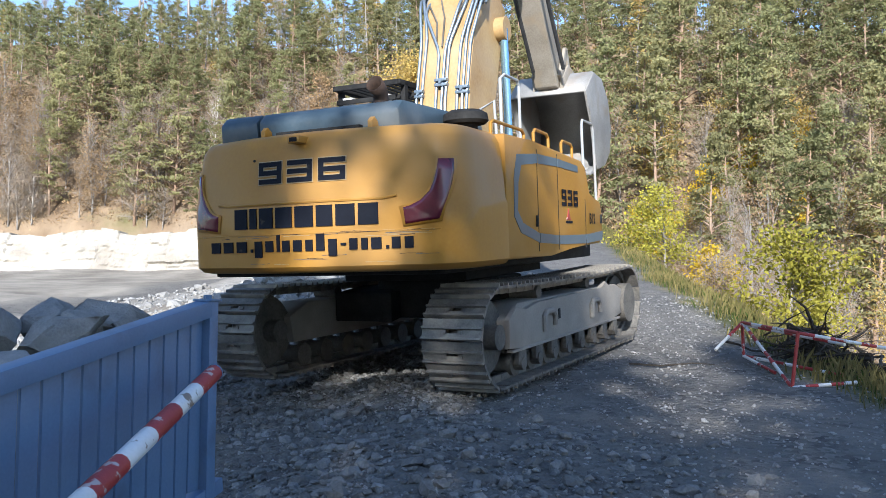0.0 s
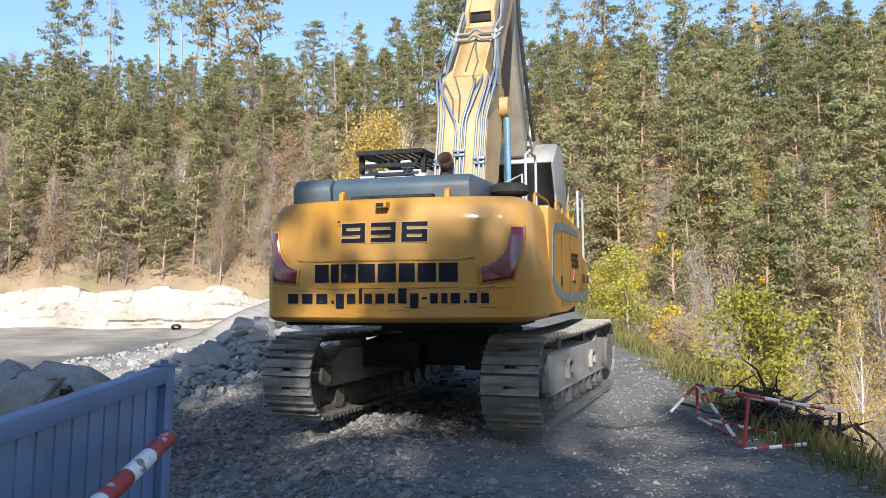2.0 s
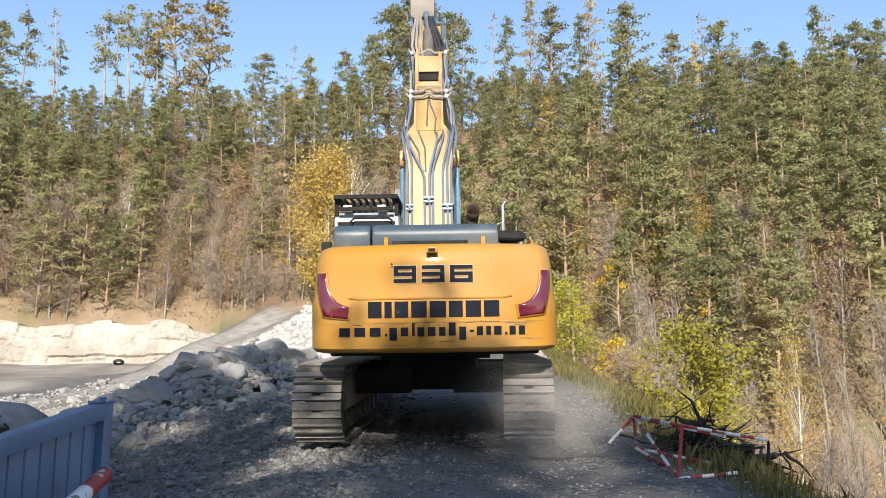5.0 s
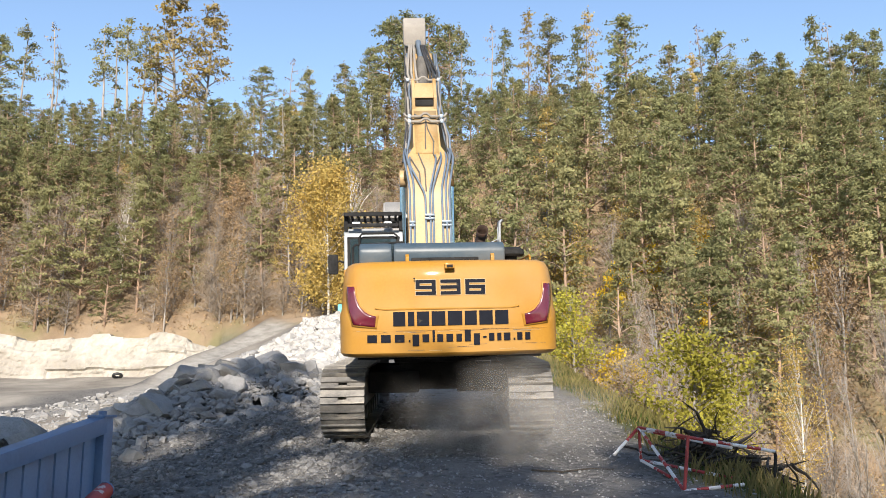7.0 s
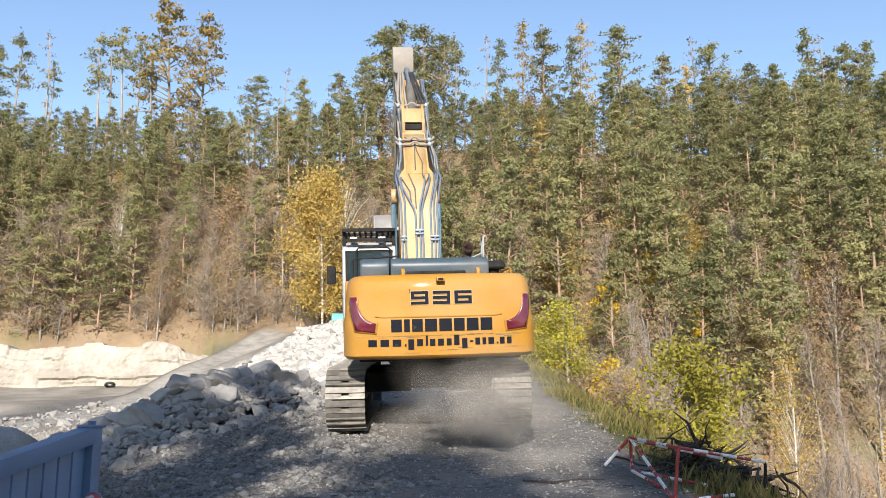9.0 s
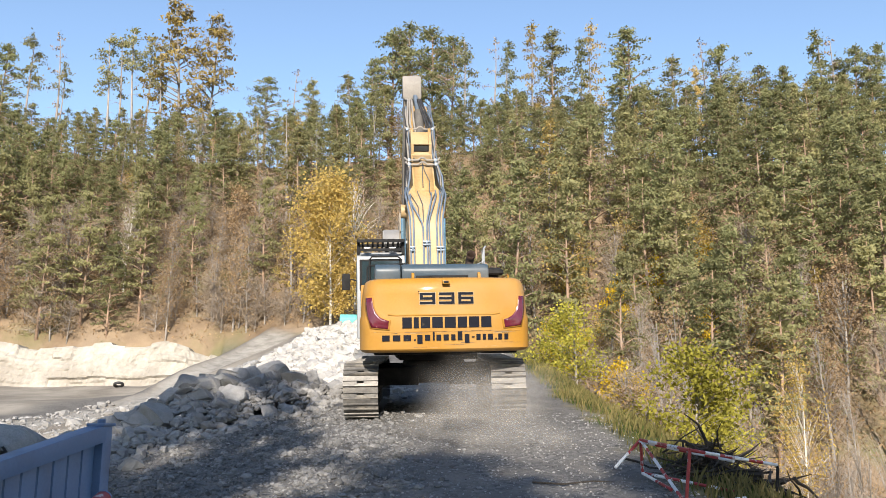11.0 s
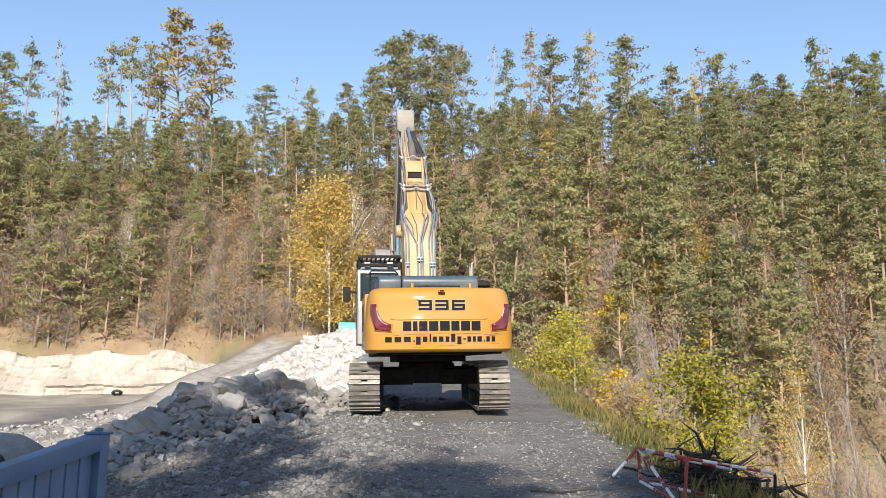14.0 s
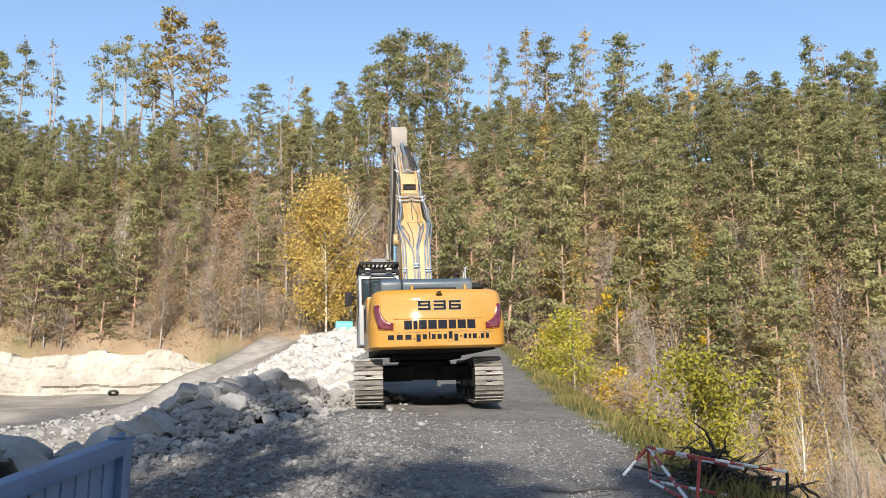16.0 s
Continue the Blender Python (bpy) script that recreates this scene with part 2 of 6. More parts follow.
def ground_material():
    """One sheet: packed gravel, grass, leaf litter and white rubble where the zone attribute says so."""
    m = bpy.data.materials.new("ground")
    m.use_nodes = True
    n, l = m.node_tree.nodes, m.node_tree.links
    p = n["Principled BSDF"]
    co = n.new("ShaderNodeTexCoord")

    def noise_of(scale, detail=6, rough=0.6):
        t = n.new("ShaderNodeTexNoise")
        t.inputs["Scale"].default_value, t.inputs["Detail"].default_value, t.inputs["Roughness"].default_value = scale, detail, rough
        l.new(co.outputs["Object"], t.inputs["Vector"])
        return t.outputs["Fac"]

    def mixed(fac, a, b):
        x = n.new("ShaderNodeMix"); x.data_type = "RGBA"
        l.new(fac, x.inputs[0])
        for k, v in ((6, a), (7, b)):
            if isinstance(v, tuple):
                x.inputs[k].default_value = (*v, 1)
            else:
                l.new(v, x.inputs[k])
        return x.outputs[2]

    def ranged(fac, lo, hi):
        r = n.new("ShaderNodeMapRange")
        r.inputs["From Min"].default_value, r.inputs["From Max"].default_value = lo, hi
        l.new(fac, r.inputs["Value"])
        return r.outputs[0]

    vor = n.new("ShaderNodeTexVoronoi")
    vor.inputs["Scale"].default_value = 17
    l.new(co.outputs["Object"], vor.inputs["Vector"])
    vor2 = n.new("ShaderNodeTexVoronoi")
    vor2.inputs["Scale"].default_value = 45
    l.new(co.outputs["Object"], vor2.inputs["Vector"])
    sep0 = n.new("ShaderNodeSeparateColor")
    l.new(vor.outputs["Color"], sep0.inputs[0])
    gravel = mixed(ranged(noise_of(0.7), 0.38, 0.62), (0.115, 0.109, 0.102), (0.18, 0.169, 0.155))
    stones = mixed(sep0.outputs[0], (0.07, 0.067, 0.065), (0.20, 0.19, 0.177))
    gravel = mixed(ranged(noise_of(1.6, 8), 0.42, 0.62), gravel, stones)
    litter = mixed(ranged(noise_of(0.22, 10), 0.35, 0.65), (0.16, 0.112, 0.07), (0.29, 0.215, 0.14))
    litter = mixed(ranged(noise_of(0.09, 6), 0.52, 0.66), litter, (0.13, 0.13, 0.05))
    grass = mixed(ranged(noise_of(1.2, 8), 0.4, 0.6), (0.06, 0.07, 0.02), (0.22, 0.18, 0.08))
    white = mixed(ranged(noise_of(1.3, 9), 0.35, 0.62), (0.22, 0.208, 0.188), (0.38, 0.363, 0.333))
    earth = mixed(ranged(noise_of(0.3, 9), 0.35, 0.65), (0.19, 0.168, 0.142), (0.33, 0.30, 0.255))
    at = n.new("ShaderNodeAttribute"); at.attribute_name = "zone"
    sp = n.new("ShaderNodeSeparateColor")
    l.new(at.outputs["Color"], sp.inputs[0])
    at2 = n.new("ShaderNodeAttribute"); at2.attribute_name = "zone_earth"
    col = mixed(at2.outputs["Fac"], gravel, earth)
    col = mixed(sp.outputs[2], col, white)
    col = mixed(sp.outputs[0], col, grass)
    col = mixed(sp.outputs[1], col, litter)
    l.new(col, p.inputs["Base Color"])
    p.inputs["Roughness"].default_value = 0.92
    p.inputs["Specular IOR Level"].default_value = 0.25
    hsum = n.new("ShaderNodeMath"); hsum.operation = "MULTIPLY_ADD"
    l.new(vor2.outputs["Distance"], hsum.inputs[0]); hsum.inputs[1].default_value = 0.5
    l.new(vor.outputs["Distance"], hsum.inputs[2])
    hs2 = n.new("ShaderNodeMath"); hs2.operation = "MULTIPLY_ADD"
    l.new(noise_of(7, 10, 0.7), hs2.inputs[0]); hs2.inputs[1].default_value = -1.6
    l.new(hsum.outputs[0], hs2.inputs[2])
    bp = n.new("ShaderNodeBump")
    bp.inputs["Strength"].default_value, bp.inputs["Distance"].default_value = 0.8, 0.03
    bp.invert = True
    l.new(hs2.outputs[0], bp.inputs["Height"]); l.new(bp.outputs[0], p.inputs["Normal"])
    return m


GROUND = ground_material()


# ---- mesh helpers ----
def mesh_object(name, bm_or_data, material, parent=None, label="", smooth=False):
    if isinstance(bm_or_data, bmesh.types.BMesh):
        me = bpy.data.meshes.new(name)
        bmesh.ops.recalc_face_normals(bm_or_data, faces=bm_or_data.faces)
        bm_or_data.to_mesh(me)
        bm_or_data.free()
    else:
        me = bm_or_data
    for mt in (material if isinstance(material, (list, tuple)) else [material]):
        me.materials.append(mt)
    if smooth:
        me.polygons.foreach_set("use_smooth", [True] * len(me.polygons))
        me.set_sharp_from_angle(angle=radians(35))
    ob = new(name, me)
    if parent is not None:
        ob.parent = parent
    if label:
        ob["label"] = label
    return ob


def part(name, bm, material, parent, label="", smooth=True):
    return mesh_object(name, bm, material, parent, label, smooth)


def thing(name, label, category, group="", at=None, kind=""):
    ob = new(name)
    ob.empty_display_size = 0.2
    if at is not None:
        ob.matrix_world = at
    return tagged(ob, label, category, group, kind)


def box(bm, x0, x1, y0, y1, z0, z1, bevel=0.0, m=None, seg=2):
    vs = [bm.verts.new(c) for c in ((x0, y0, z0), (x1, y0, z0), (x1, y1, z0), (x0, y1, z0), (x0, y0, z1), (x1, y0, z1), (x1, y1, z1), (x0, y1, z1))]
    fs = [bm.faces.new([vs[i] for i in q]) for q in ((3, 2, 1, 0), (4, 5, 6, 7), (0, 1, 5, 4), (1, 2, 6, 5), (2, 3, 7, 6), (3, 0, 4, 7))]
    if m is not None:
        bmesh.ops.transform(bm, matrix=m, verts=vs)
    if bevel:
        bmesh.ops.bevel(bm, geom=list({e for f in fs for e in f.edges}), offset=bevel, segments=seg, affect="EDGES", profile=0.6)
    return bm


def tube(bm, pts, r, n=8, cap=True):
    """A round tube along points; r is one radius or one for each point."""
    pts = [Vector(p) for p in pts]
    rs = r if isinstance(r, (list, tuple)) else [r] * len(pts)
    rings, side = [], None
    for i, p in enumerate(pts):
        d = (pts[min(i + 1, len(pts) - 1)] - pts[max(i - 1, 0)]).normalized()
        if side is None:
            side = d.orthogonal().normalized()
        side = (side - d * side.dot(d)).normalized()
        up = d.cross(side)
        rings.append([bm.verts.new(p + (side * math.cos(a) + up * math.sin(a)) * rs[i]) for a in (2 * math.pi * k / n for k in range(n))])
    for a, b in zip(rings, rings[1:]):
        for k in range(n):
            bm.faces.new((a[k], a[(k + 1) % n], b[(k + 1) % n], b[k]))
    if cap:
        bm.faces.new(rings[0][::-1]), bm.faces.new(rings[-1])
    return bm


def prism(bm, poly, x0, x1, bevel=0.0, axis="x", taper=None):
    """A polygon given in (y, z), or (x, y) for axis z, pushed from x0 to x1. taper(y, z) scales x."""
    def place(p, x):
        if axis == "x":
            return (x * (taper(*p) if taper else 1), p[0], p[1])
        return (p[0], p[1], x)
    a = [bm.verts.new(place(p, x0)) for p in poly]
    b = [bm.verts.new(place(p, x1)) for p in poly]
    fs = [bm.faces.new(a), bm.faces.new(b[::-1])]
    for i in range(len(poly)):
        j = (i + 1) % len(poly)
        fs.append(bm.faces.new((a[i], b[i], b[j], a[j])))
    if bevel:
        bmesh.ops.bevel(bm, geom=list({e for f in fs for e in f.edges}), offset=bevel, segments=2, affect="EDGES", profile=0.6)
    return bm


def hn(x, y, s, seed=0.0):
    return noise.noise((x * s + seed, y * s - seed, seed * 1.7))


def sstep(a, b, x):
    t = min(1.0, max(0.0, (x - a) / (b - a)))
    return t * t * (3 - 2 * t)


# ---- the lie of the land ----
ROAD_Y = (-60.0, -6.0, 0.0, 5.0, 8.0, 10.8, 13.0, 15.0, 18.0, 21.0, 25.0, 30.0, 45.0, 60.0, 75.0, 95.0)
ROAD_Z = (-0.4, -0.15, -0.08, 0.26, 0.47, 0.73, 1.0, 1.32, 1.64, 1.90, 2.45, 3.15, 5.4, 7.7, 9.6, 10.5)


def road_z(y):
    return float(np.interp(y, ROAD_Y, ROAD_Z))


def edge_right(y):
    return float(np.interp(y, (0, 10, 15, 35, 60, 90), (4.4, 4.5, 4.8, 6.6, 8.5, 10)))


def hill_foot(x):
    """Distance and height at which the wooded slope begins, and its crest."""
    return (float(np.interp(x, (-60, -14, -2, 6, 14, 60), (80, 80, 74, 66, 47, 44))),
            float(np.interp(x, (-60, -14, -2, 6, 14, 60), (7.0, 7.2, 9.0, 7.0, -2.5, -4.5))),
            float(np.interp(x, (-60, -20, 0, 20, 40, 70), (38.5, 37.5, 35, 31.5, 30.5, 31))))


def land(x, y, rough=True):
    zr = road_z(y)
    u = -0.3 - x
    z = zr
    if u > 0:
        z -= 0.15 * min(u, 4.2) + 0.45 * max(u - 4.2, 0)
        basin = -0.9 + 0.085 * (y - 25) if y > 25 else -0.9
        z = max(z, basin) if x > -60 else max(z, basin)
        # a cart track climbs the flank: a bench of gravel on this side, a bank of dirt falling to the basin on the other
        if y > 24:
            s = (y - 45) / 30
            off = x - (-17 + 8.7 * s)
            bench = min(0.65 + 4.0 * s + 3.4 * s * s, zr - 0.3) if s > -0.4 else -0.4
            bench += 0.012 * max(off, 0) * sstep(40, 55, y)
            bank = bench - 0.5 * max(-off - 1.2, 0) + 0.35 * sstep(-1.0, -1.7, off) * sstep(-3.4, -2.0, off)
            if y < 79:
                z = max(z, bank)
    v = x - edge_right(y)
    if v > -0.8:
        z = zr - 0.10 * sstep(-0.8, 0.6, v) - 0.72 * max(v - 0.2, 0)
        z = max(z, -9.0)
    yb, zb, zc = hill_foot(x)
    if y > yb - 25:
        h = zb + 0.8 * (y - yb)
        h = h if h < zc - 4 else zc - 4 * math.exp(-(h - zc + 4) / 4)
        k = sstep(-13.5, -16.0, x)                    # the quarry face stands before the slope here
        z = max(z, h - 12 * k * (1 - sstep(yb + 0.2, yb + 1.2, y)))
    if rough:
        d = math.hypot(x, y)
        if d < 60:
            z += 0.035 * hn(x, y, 1.1, 3) + 0.018 * hn(x, y, 3.7, 5)
            churn = sstep(3.0, 0.5, x) * sstep(4.5, 6.0, y) * sstep(13.0, 9.0, y)
            z += churn * (0.05 * hn(x * 0.6, y, 1.6, 12) + 0.03 * hn(x, y, 4.5, 13) + 0.015 * hn(x, y, 11.0, 14))
            if u > 0.3:
                z += sstep(0.3, 2.5, u) * (0.10 * hn(x, y, 0.7, 9) + 0.06 * hn(x, y, 2.2, 2)) + sstep(5, 7, u) * (0.35 * hn(x, y, 0.28, 19) + 0.15 * hn(x, y, 1.1, 22))
        if y > 30:
            z += 0.5 * hn(x, y, 0.12, 1) * sstep(30, 60, y)
    return z


def grid_axis(spans):
    out = []
    for a, b, n in spans:
        out += list(np.linspace(a, b, n, endpoint=False))
    out.append(spans[-1][1])
    return out


def build_ground():
    xs = grid_axis([(-2500, -200, 6), (-200, -60, 14), (-60, -16, 44), (-16, -6, 40), (-6, 6.5, 105), (6.5, 14, 30), (14, 70, 56), (70, 200, 13), (200, 2500, 6)])
    ys = grid_axis([(-2500, -100, 5), (-100, -10, 12), (-10, 3, 18), (3, 24, 168), (24, 45, 60), (45, 130, 85), (130, 300, 12), (300, 2500, 6)])
    verts, cols, earth = [], [], []
    for y in ys:
        for x in xs:
            z = land(x, y)
            verts.append((x, y, z))
            yb, zb, zc = hill_foot(x)
            v, u = x - edge_right(y), -0.3 - x
            litter = sstep(yb - 3, yb + 2, y + 2 * hn(x, y, 0.3, 4)) if x < 8 else max(sstep(3.0, 7.0, v), sstep(yb - 6, yb, y))
            grass = sstep(-0.9, -0.3, v + 0.35 * hn(x, y, 1.3, 6)) if y < 70 else 0.0
            wl = sstep(21, 26, y + 3 * hn(x, y, 0.25, 8)) * (1 - sstep(4.2, 5.0, u)) * max(sstep(0.4, -0.9, x), sstep(38, 50, y))
            cols += [grass, litter, wl, 1.0]
            off = x - (-17 + 8.7 * (y - 45) / 30)
            strip = sstep(1.7, 0.9, abs(off)) if 24 < y < 80 else 0.0
            cols[-2] = max(cols[-2], 0.75 * strip)
            dirt = sstep(-1.2, -1.8, off) * sstep(-9.0, -6.0, off) if y > 24 else 0.0
            earth.append(sstep(4.5, 6.0, u) * (1 - dirt) if y < 200 else 0.0)
    w = len(xs)
    faces = [(j * w + i, j * w + i + 1, (j + 1) * w + i + 1, (j + 1) * w + i) for j in range(len(ys) - 1) for i in range(w - 1)]
    me = bpy.data.meshes.new("ground")
    me.from_pydata(verts, [], faces)
    a = me.attributes.new("zone", "FLOAT_COLOR", "POINT")
    a.data.foreach_set("color", cols)
    b = me.attributes.new("zone_earth", "FLOAT", "POINT")
    b.data.foreach_set("value", earth)
    ob = mesh_object("ground", me, GROUND)
    me.polygons.foreach_set("use_smooth", [True] * len(me.polygons))
    return tagged(ob, "gravel road on an embankment, wooded slope and quarry basin", "ground", kind="structure")


build_ground()

# ---- the excavator ----
CW_LEVELS = [(1.20, 0.10), (1.215, 0.04), (1.26, 0.0), (1.60, 0.0), (1.78, 0.0), (1.84, 0.02), (2.20, 0.045), (2.36, 0.07), (2.44, 0.11), (2.475, 0.17), (2.485, 0.26)]


def face_y(x):
    """The rear face of the counterweight, bowed in plan, with rounded corners."""
    x = abs(x)
    if x <= 1.22:
        return -3.25 + x * x / 8.4
    s = min(1.0, ((x - 1.22) / 0.27)) ** (1 / 0.9)
    return -3.25 + 1.22 ** 2 / 8.4 + 0.42 * (1 - math.sqrt(1 - s * s))


def face_at(x, z):
    """The same at a height: the upper part leans in."""
    i = float(np.interp(z, [l[0] for l in CW_LEVELS], [l[1] for l in CW_LEVELS]))
    return face_y(x / (1 - i / 1.5)) + i


def counterweight_outline(inset):
    pts = []
    for k in range(25):
        x = -1.22 + 2.44 * k / 24
        pts.append((x, face_y(x)))
    right = []
    x1, y1 = 1.22, face_y(1.22)
    for k in range(1, 7):
        a = radians(15 * k)
        right.append((x1 + 0.27 * math.sin(a) ** 0.9, y1 + 0.42 * (1 - math.cos(a))))
    right.append((1.49, -1.95))
    pts = [(-x, y) for x, y in right[::-1]] + pts + right
    return [(x * (1 - inset / 1.5), y + inset * (1 if y < -2.0 else 0)) for x, y in pts]


STROKES = {"9": "abcdfg", "3": "abcdg", "6": "acdefg"}


def numerals(text, x, z, w, h, gap, t, grow, material, parent, name, lift, at):
    """Squared numerals of plain strokes; at(u, v, lift) lays them on a face."""
    for ch in text:
        bm = bmesh.new()
        runs = {"a": (0, w, h - t, h), "d": (0, w, 0, t), "g": (0, w, h / 2 - t / 2, h / 2 + t / 2), "f": (0, t * 1.25, h / 2, h), "e": (0, t * 1.25, 0, h / 2), "b": (w - t * 1.25, w, h / 2, h), "c": (w - t * 1.25, w, 0, h / 2)}
        for k in STROKES[ch]:
            x0, x1, z0, z1 = runs[k]
            x0, x1, z0, z1 = x0 - grow, x1 + grow, z0 - grow, z1 + grow
            for j in range(4):
                u0, u1 = x0 + (x1 - x0) * j / 4, x0 + (x1 - x0) * (j + 1) / 4
                bm.faces.new([bm.verts.new(at(x + u, z + v, lift)) for u, v in ((u0, z0), (u1, z0), (u1, z1), (u0, z1))])
        part(name, bm, material, parent, smooth=False)
        x += w + gap


def face_patch(poly, material, parent, name, lift=0.008, thick=0.012, label=""):
    """A raised plate on the rear face, from an outline in (x, z)."""
    bm = bmesh.new()
    a = [bm.verts.new((x, face_at(x, z) - lift, z)) for x, z in poly]
    b = [bm.verts.new((x, face_at(x, z) - lift + thick + 0.02, z)) for x, z in poly]
    bm.faces.new(a)
    for i in range(len(poly)):
        j = (i + 1) % len(poly)
        bm.faces.new((a[i], b[i], b[j], a[j]))
    return part(name, bm, material, parent, label, smooth=False)


def build_counterweight(root):
    levels = CW_LEVELS
    bm = bmesh.new()
    rings = [[bm.verts.new((x, y, z)) for x, y in counterweight_outline(i)] for z, i in levels]
    for a, b in zip(rings, rings[1:]):
        for k in range(len(a) - 1):
            bm.faces.new((a[k], a[k + 1], b[k + 1], b[k]))
    bm.faces.new(rings[0][::-1]), bm.faces.new(rings[-1])
    bm.faces.new([r[0] for r in rings][::-1] + [r[-1] for r in rings])
    cw = part("counterweight", bm, YELLOW, root, "yellow painted steel counterweight with scuffed lower edge")
    # number, plain bars for the maker's mark and for the address under it
    on_face = lambda u, v, lift: (u, face_at(u, v) - lift, v)
    numerals("936", -0.46, 2.02, 0.262, 0.195, 0.067, 0.040, 0.011, OUTLINE, cw, "number_outline", 0.008, on_face)
    numerals("936", -0.46, 2.02, 0.262, 0.195, 0.067, 0.040, 0.002, INK, cw, "number", 0.014, on_face)
    bars = (0.16, 0.085, 0.16, 0.18, 0.19, 0.16, 0.18, 0.18)
    x = -0.765
    for w in bars:
        face_patch([(x, 1.615), (x + w, 1.615), (x + w, 1.80), (x, 1.80)], INK, cw, "mark_bar", 0.014)
        x += w + (1.53 - sum(bars)) / 7
    x = -1.11
    for w, tail in ((0.16, 0), (0.16, 0), (0.16, 0), (0.03, 0), (0.11, -1), (0.11, 0), (0.04, 1), (0.10, 0), (0.11, 0), (0.09, 0), (0.10, 1), (0.10, -1), (0.06, 0), (0.09, 0), (0.07, 0), (0.11, 0), (0.03, 0), (0.09, 0), (0.09, 0)):
        z0 = 1.40 - (0.05 if tail < 0 else 0)
        z1 = 1.50 + (0.05 if tail > 0 else 0)
        if w == 0.03:
            z1 = 1.43
        if w == 0.06:
            z0, z1 = 1.44, 1.462
        face_patch([(x, z0), (x + w * 0.8, z0), (x + w * 0.8, z1), (x, z1)], INK, cw, "address_bar", 0.014)
        x += w + 0.0212
    # tail lights: a swept slim blade that turns into a wide foot
    def blade(s, grow, lift, material, name, label=""):
        inner = [(1.275, 2.15), (1.265, 2.06), (1.245, 1.97), (1.205, 1.88), (1.13, 1.80), (1.06, 1.765), (0.99, 1.745)]
        outer = [(1.375, 2.15), (1.38, 2.04), (1.37, 1.93), (1.35, 1.82), (1.325, 1.73), (1.295, 1.64), (1.005, 1.605)]
        bm = bmesh.new()
        rows = []
        n = len(inner)
        for k in range(n):
            (xa, za), (xb, zb) = inner[k], outer[k]
            if k == n - 1:
                xa, xb = xa - grow, xb - grow
            if k == 0:
                za, zb = za + grow, zb + grow
            xa, za = xa - grow * 0.8, za + (grow * 0.6 if k > 2 else 0)
            xb, zb = xb + (grow * 0.7 if k < n - 1 else 0), zb - (grow if k >= n - 2 else 0)
            rows.append([bm.verts.new((s * (xa + (xb - xa) * j / 6), face_at(xa + (xb - xa) * j / 6, za + (zb - za) * j / 6) - lift, za + (zb - za) * j / 6)) for j in range(7)])
        for p, q in zip(rows, rows[1:]):
            for j in range(6):
                bm.faces.new((p[j], p[j + 1], q[j + 1], q[j]))
        ob = part(name, bm, material, cw, label)
        md = ob.modifiers.new("body", "SOLIDIFY")
        md.thickness, md.offset = 0.012, 0
    for s in (1, -1):
        blade(s, 0.022, 0.006, YELLOW, "light_surround")
        blade(s, 0.0, 0.013, REDLENS, "tail_light", "dark red lens")
    # scrapes along the lower edge
    rs = random.Random(3)
    for k in range(26):
        x0, z0, w = rs.uniform(-1.3, 1.1), rs.choice((1.29, 1.34, 1.53, 1.545, 1.56)) + rs.uniform(-0.02, 0.02), rs.uniform(0.08, 0.45)
        bm = bmesh.new()
        n = 6
        up, lo = [], []
        for j in range(n + 1):
            x = min(1.3, x0 + w * j / n)
            zz = z0 + rs.uniform(-0.003, 0.003)
            up.append(bm.verts.new((x, face_at(x, zz) - 0.003, zz + rs.uniform(0.001, 0.006))))
            lo.append(bm.verts.new((x, face_at(x, zz) - 0.003, zz - 0.001)))
        for j in range(n):
            bm.faces.new((lo[j], lo[j + 1], up[j + 1], up[j]))
        part("scrape", bm, (DARKDUST, OUTLINE, RUST)[k % 3], cw, smooth=False)
    # crease over the mark, camera housing, lifting eyes, scuff line
    bm = bmesh.new()
    tube(bm, [(x, face_at(x, 1.835) - 0.004, 1.835 + (0.02 if abs(x) > 0.9 else 0)) for x in np.linspace(-1.0, 0.92, 17)], 0.014, 6)
    part("crease", bm, YELLOW, cw)
    bm = bmesh.new()
    tube(bm, [(x, face_y(x) + 0.004, 1.555) for x in np.linspace(-1.3, 1.3, 21)], 0.008, 6)
    part("lower_lip", bm, YELLOW, cw)
    bm = bmesh.new()
    box(bm, -0.075, 0.055, -3.29, -3.10, 2.36, 2.425, 0.012)
    hc = part("camera_housing", bm, YELLOW, cw)
    bm = bmesh.new()
    box(bm, -0.05, 0.03, -3.296, -3.28, 2.372, 2.41, 0.004)
    part("lens", bm, BLACK, hc)
    for x in (-0.56, 0.60):
        bm = bmesh.new()
        prism(bm, [(-2.98, 2.44), (-2.98, 2.54), (-2.93, 2.58), (-2.87, 2.54), (-2.85, 2.44)], x - 0.025, x + 0.025, 0.008)
        part("lifting_eye", bm, YELLOW, cw)
    bm = bmesh.new()
    tube(bm, [(0.0 - 0.48, face_y(0.48) - 0.002, 2.235), (-0.48, face_y(0.48) - 0.012, 2.235)], 0.012, 8)
    part("bolt", bm, BLACK, cw)


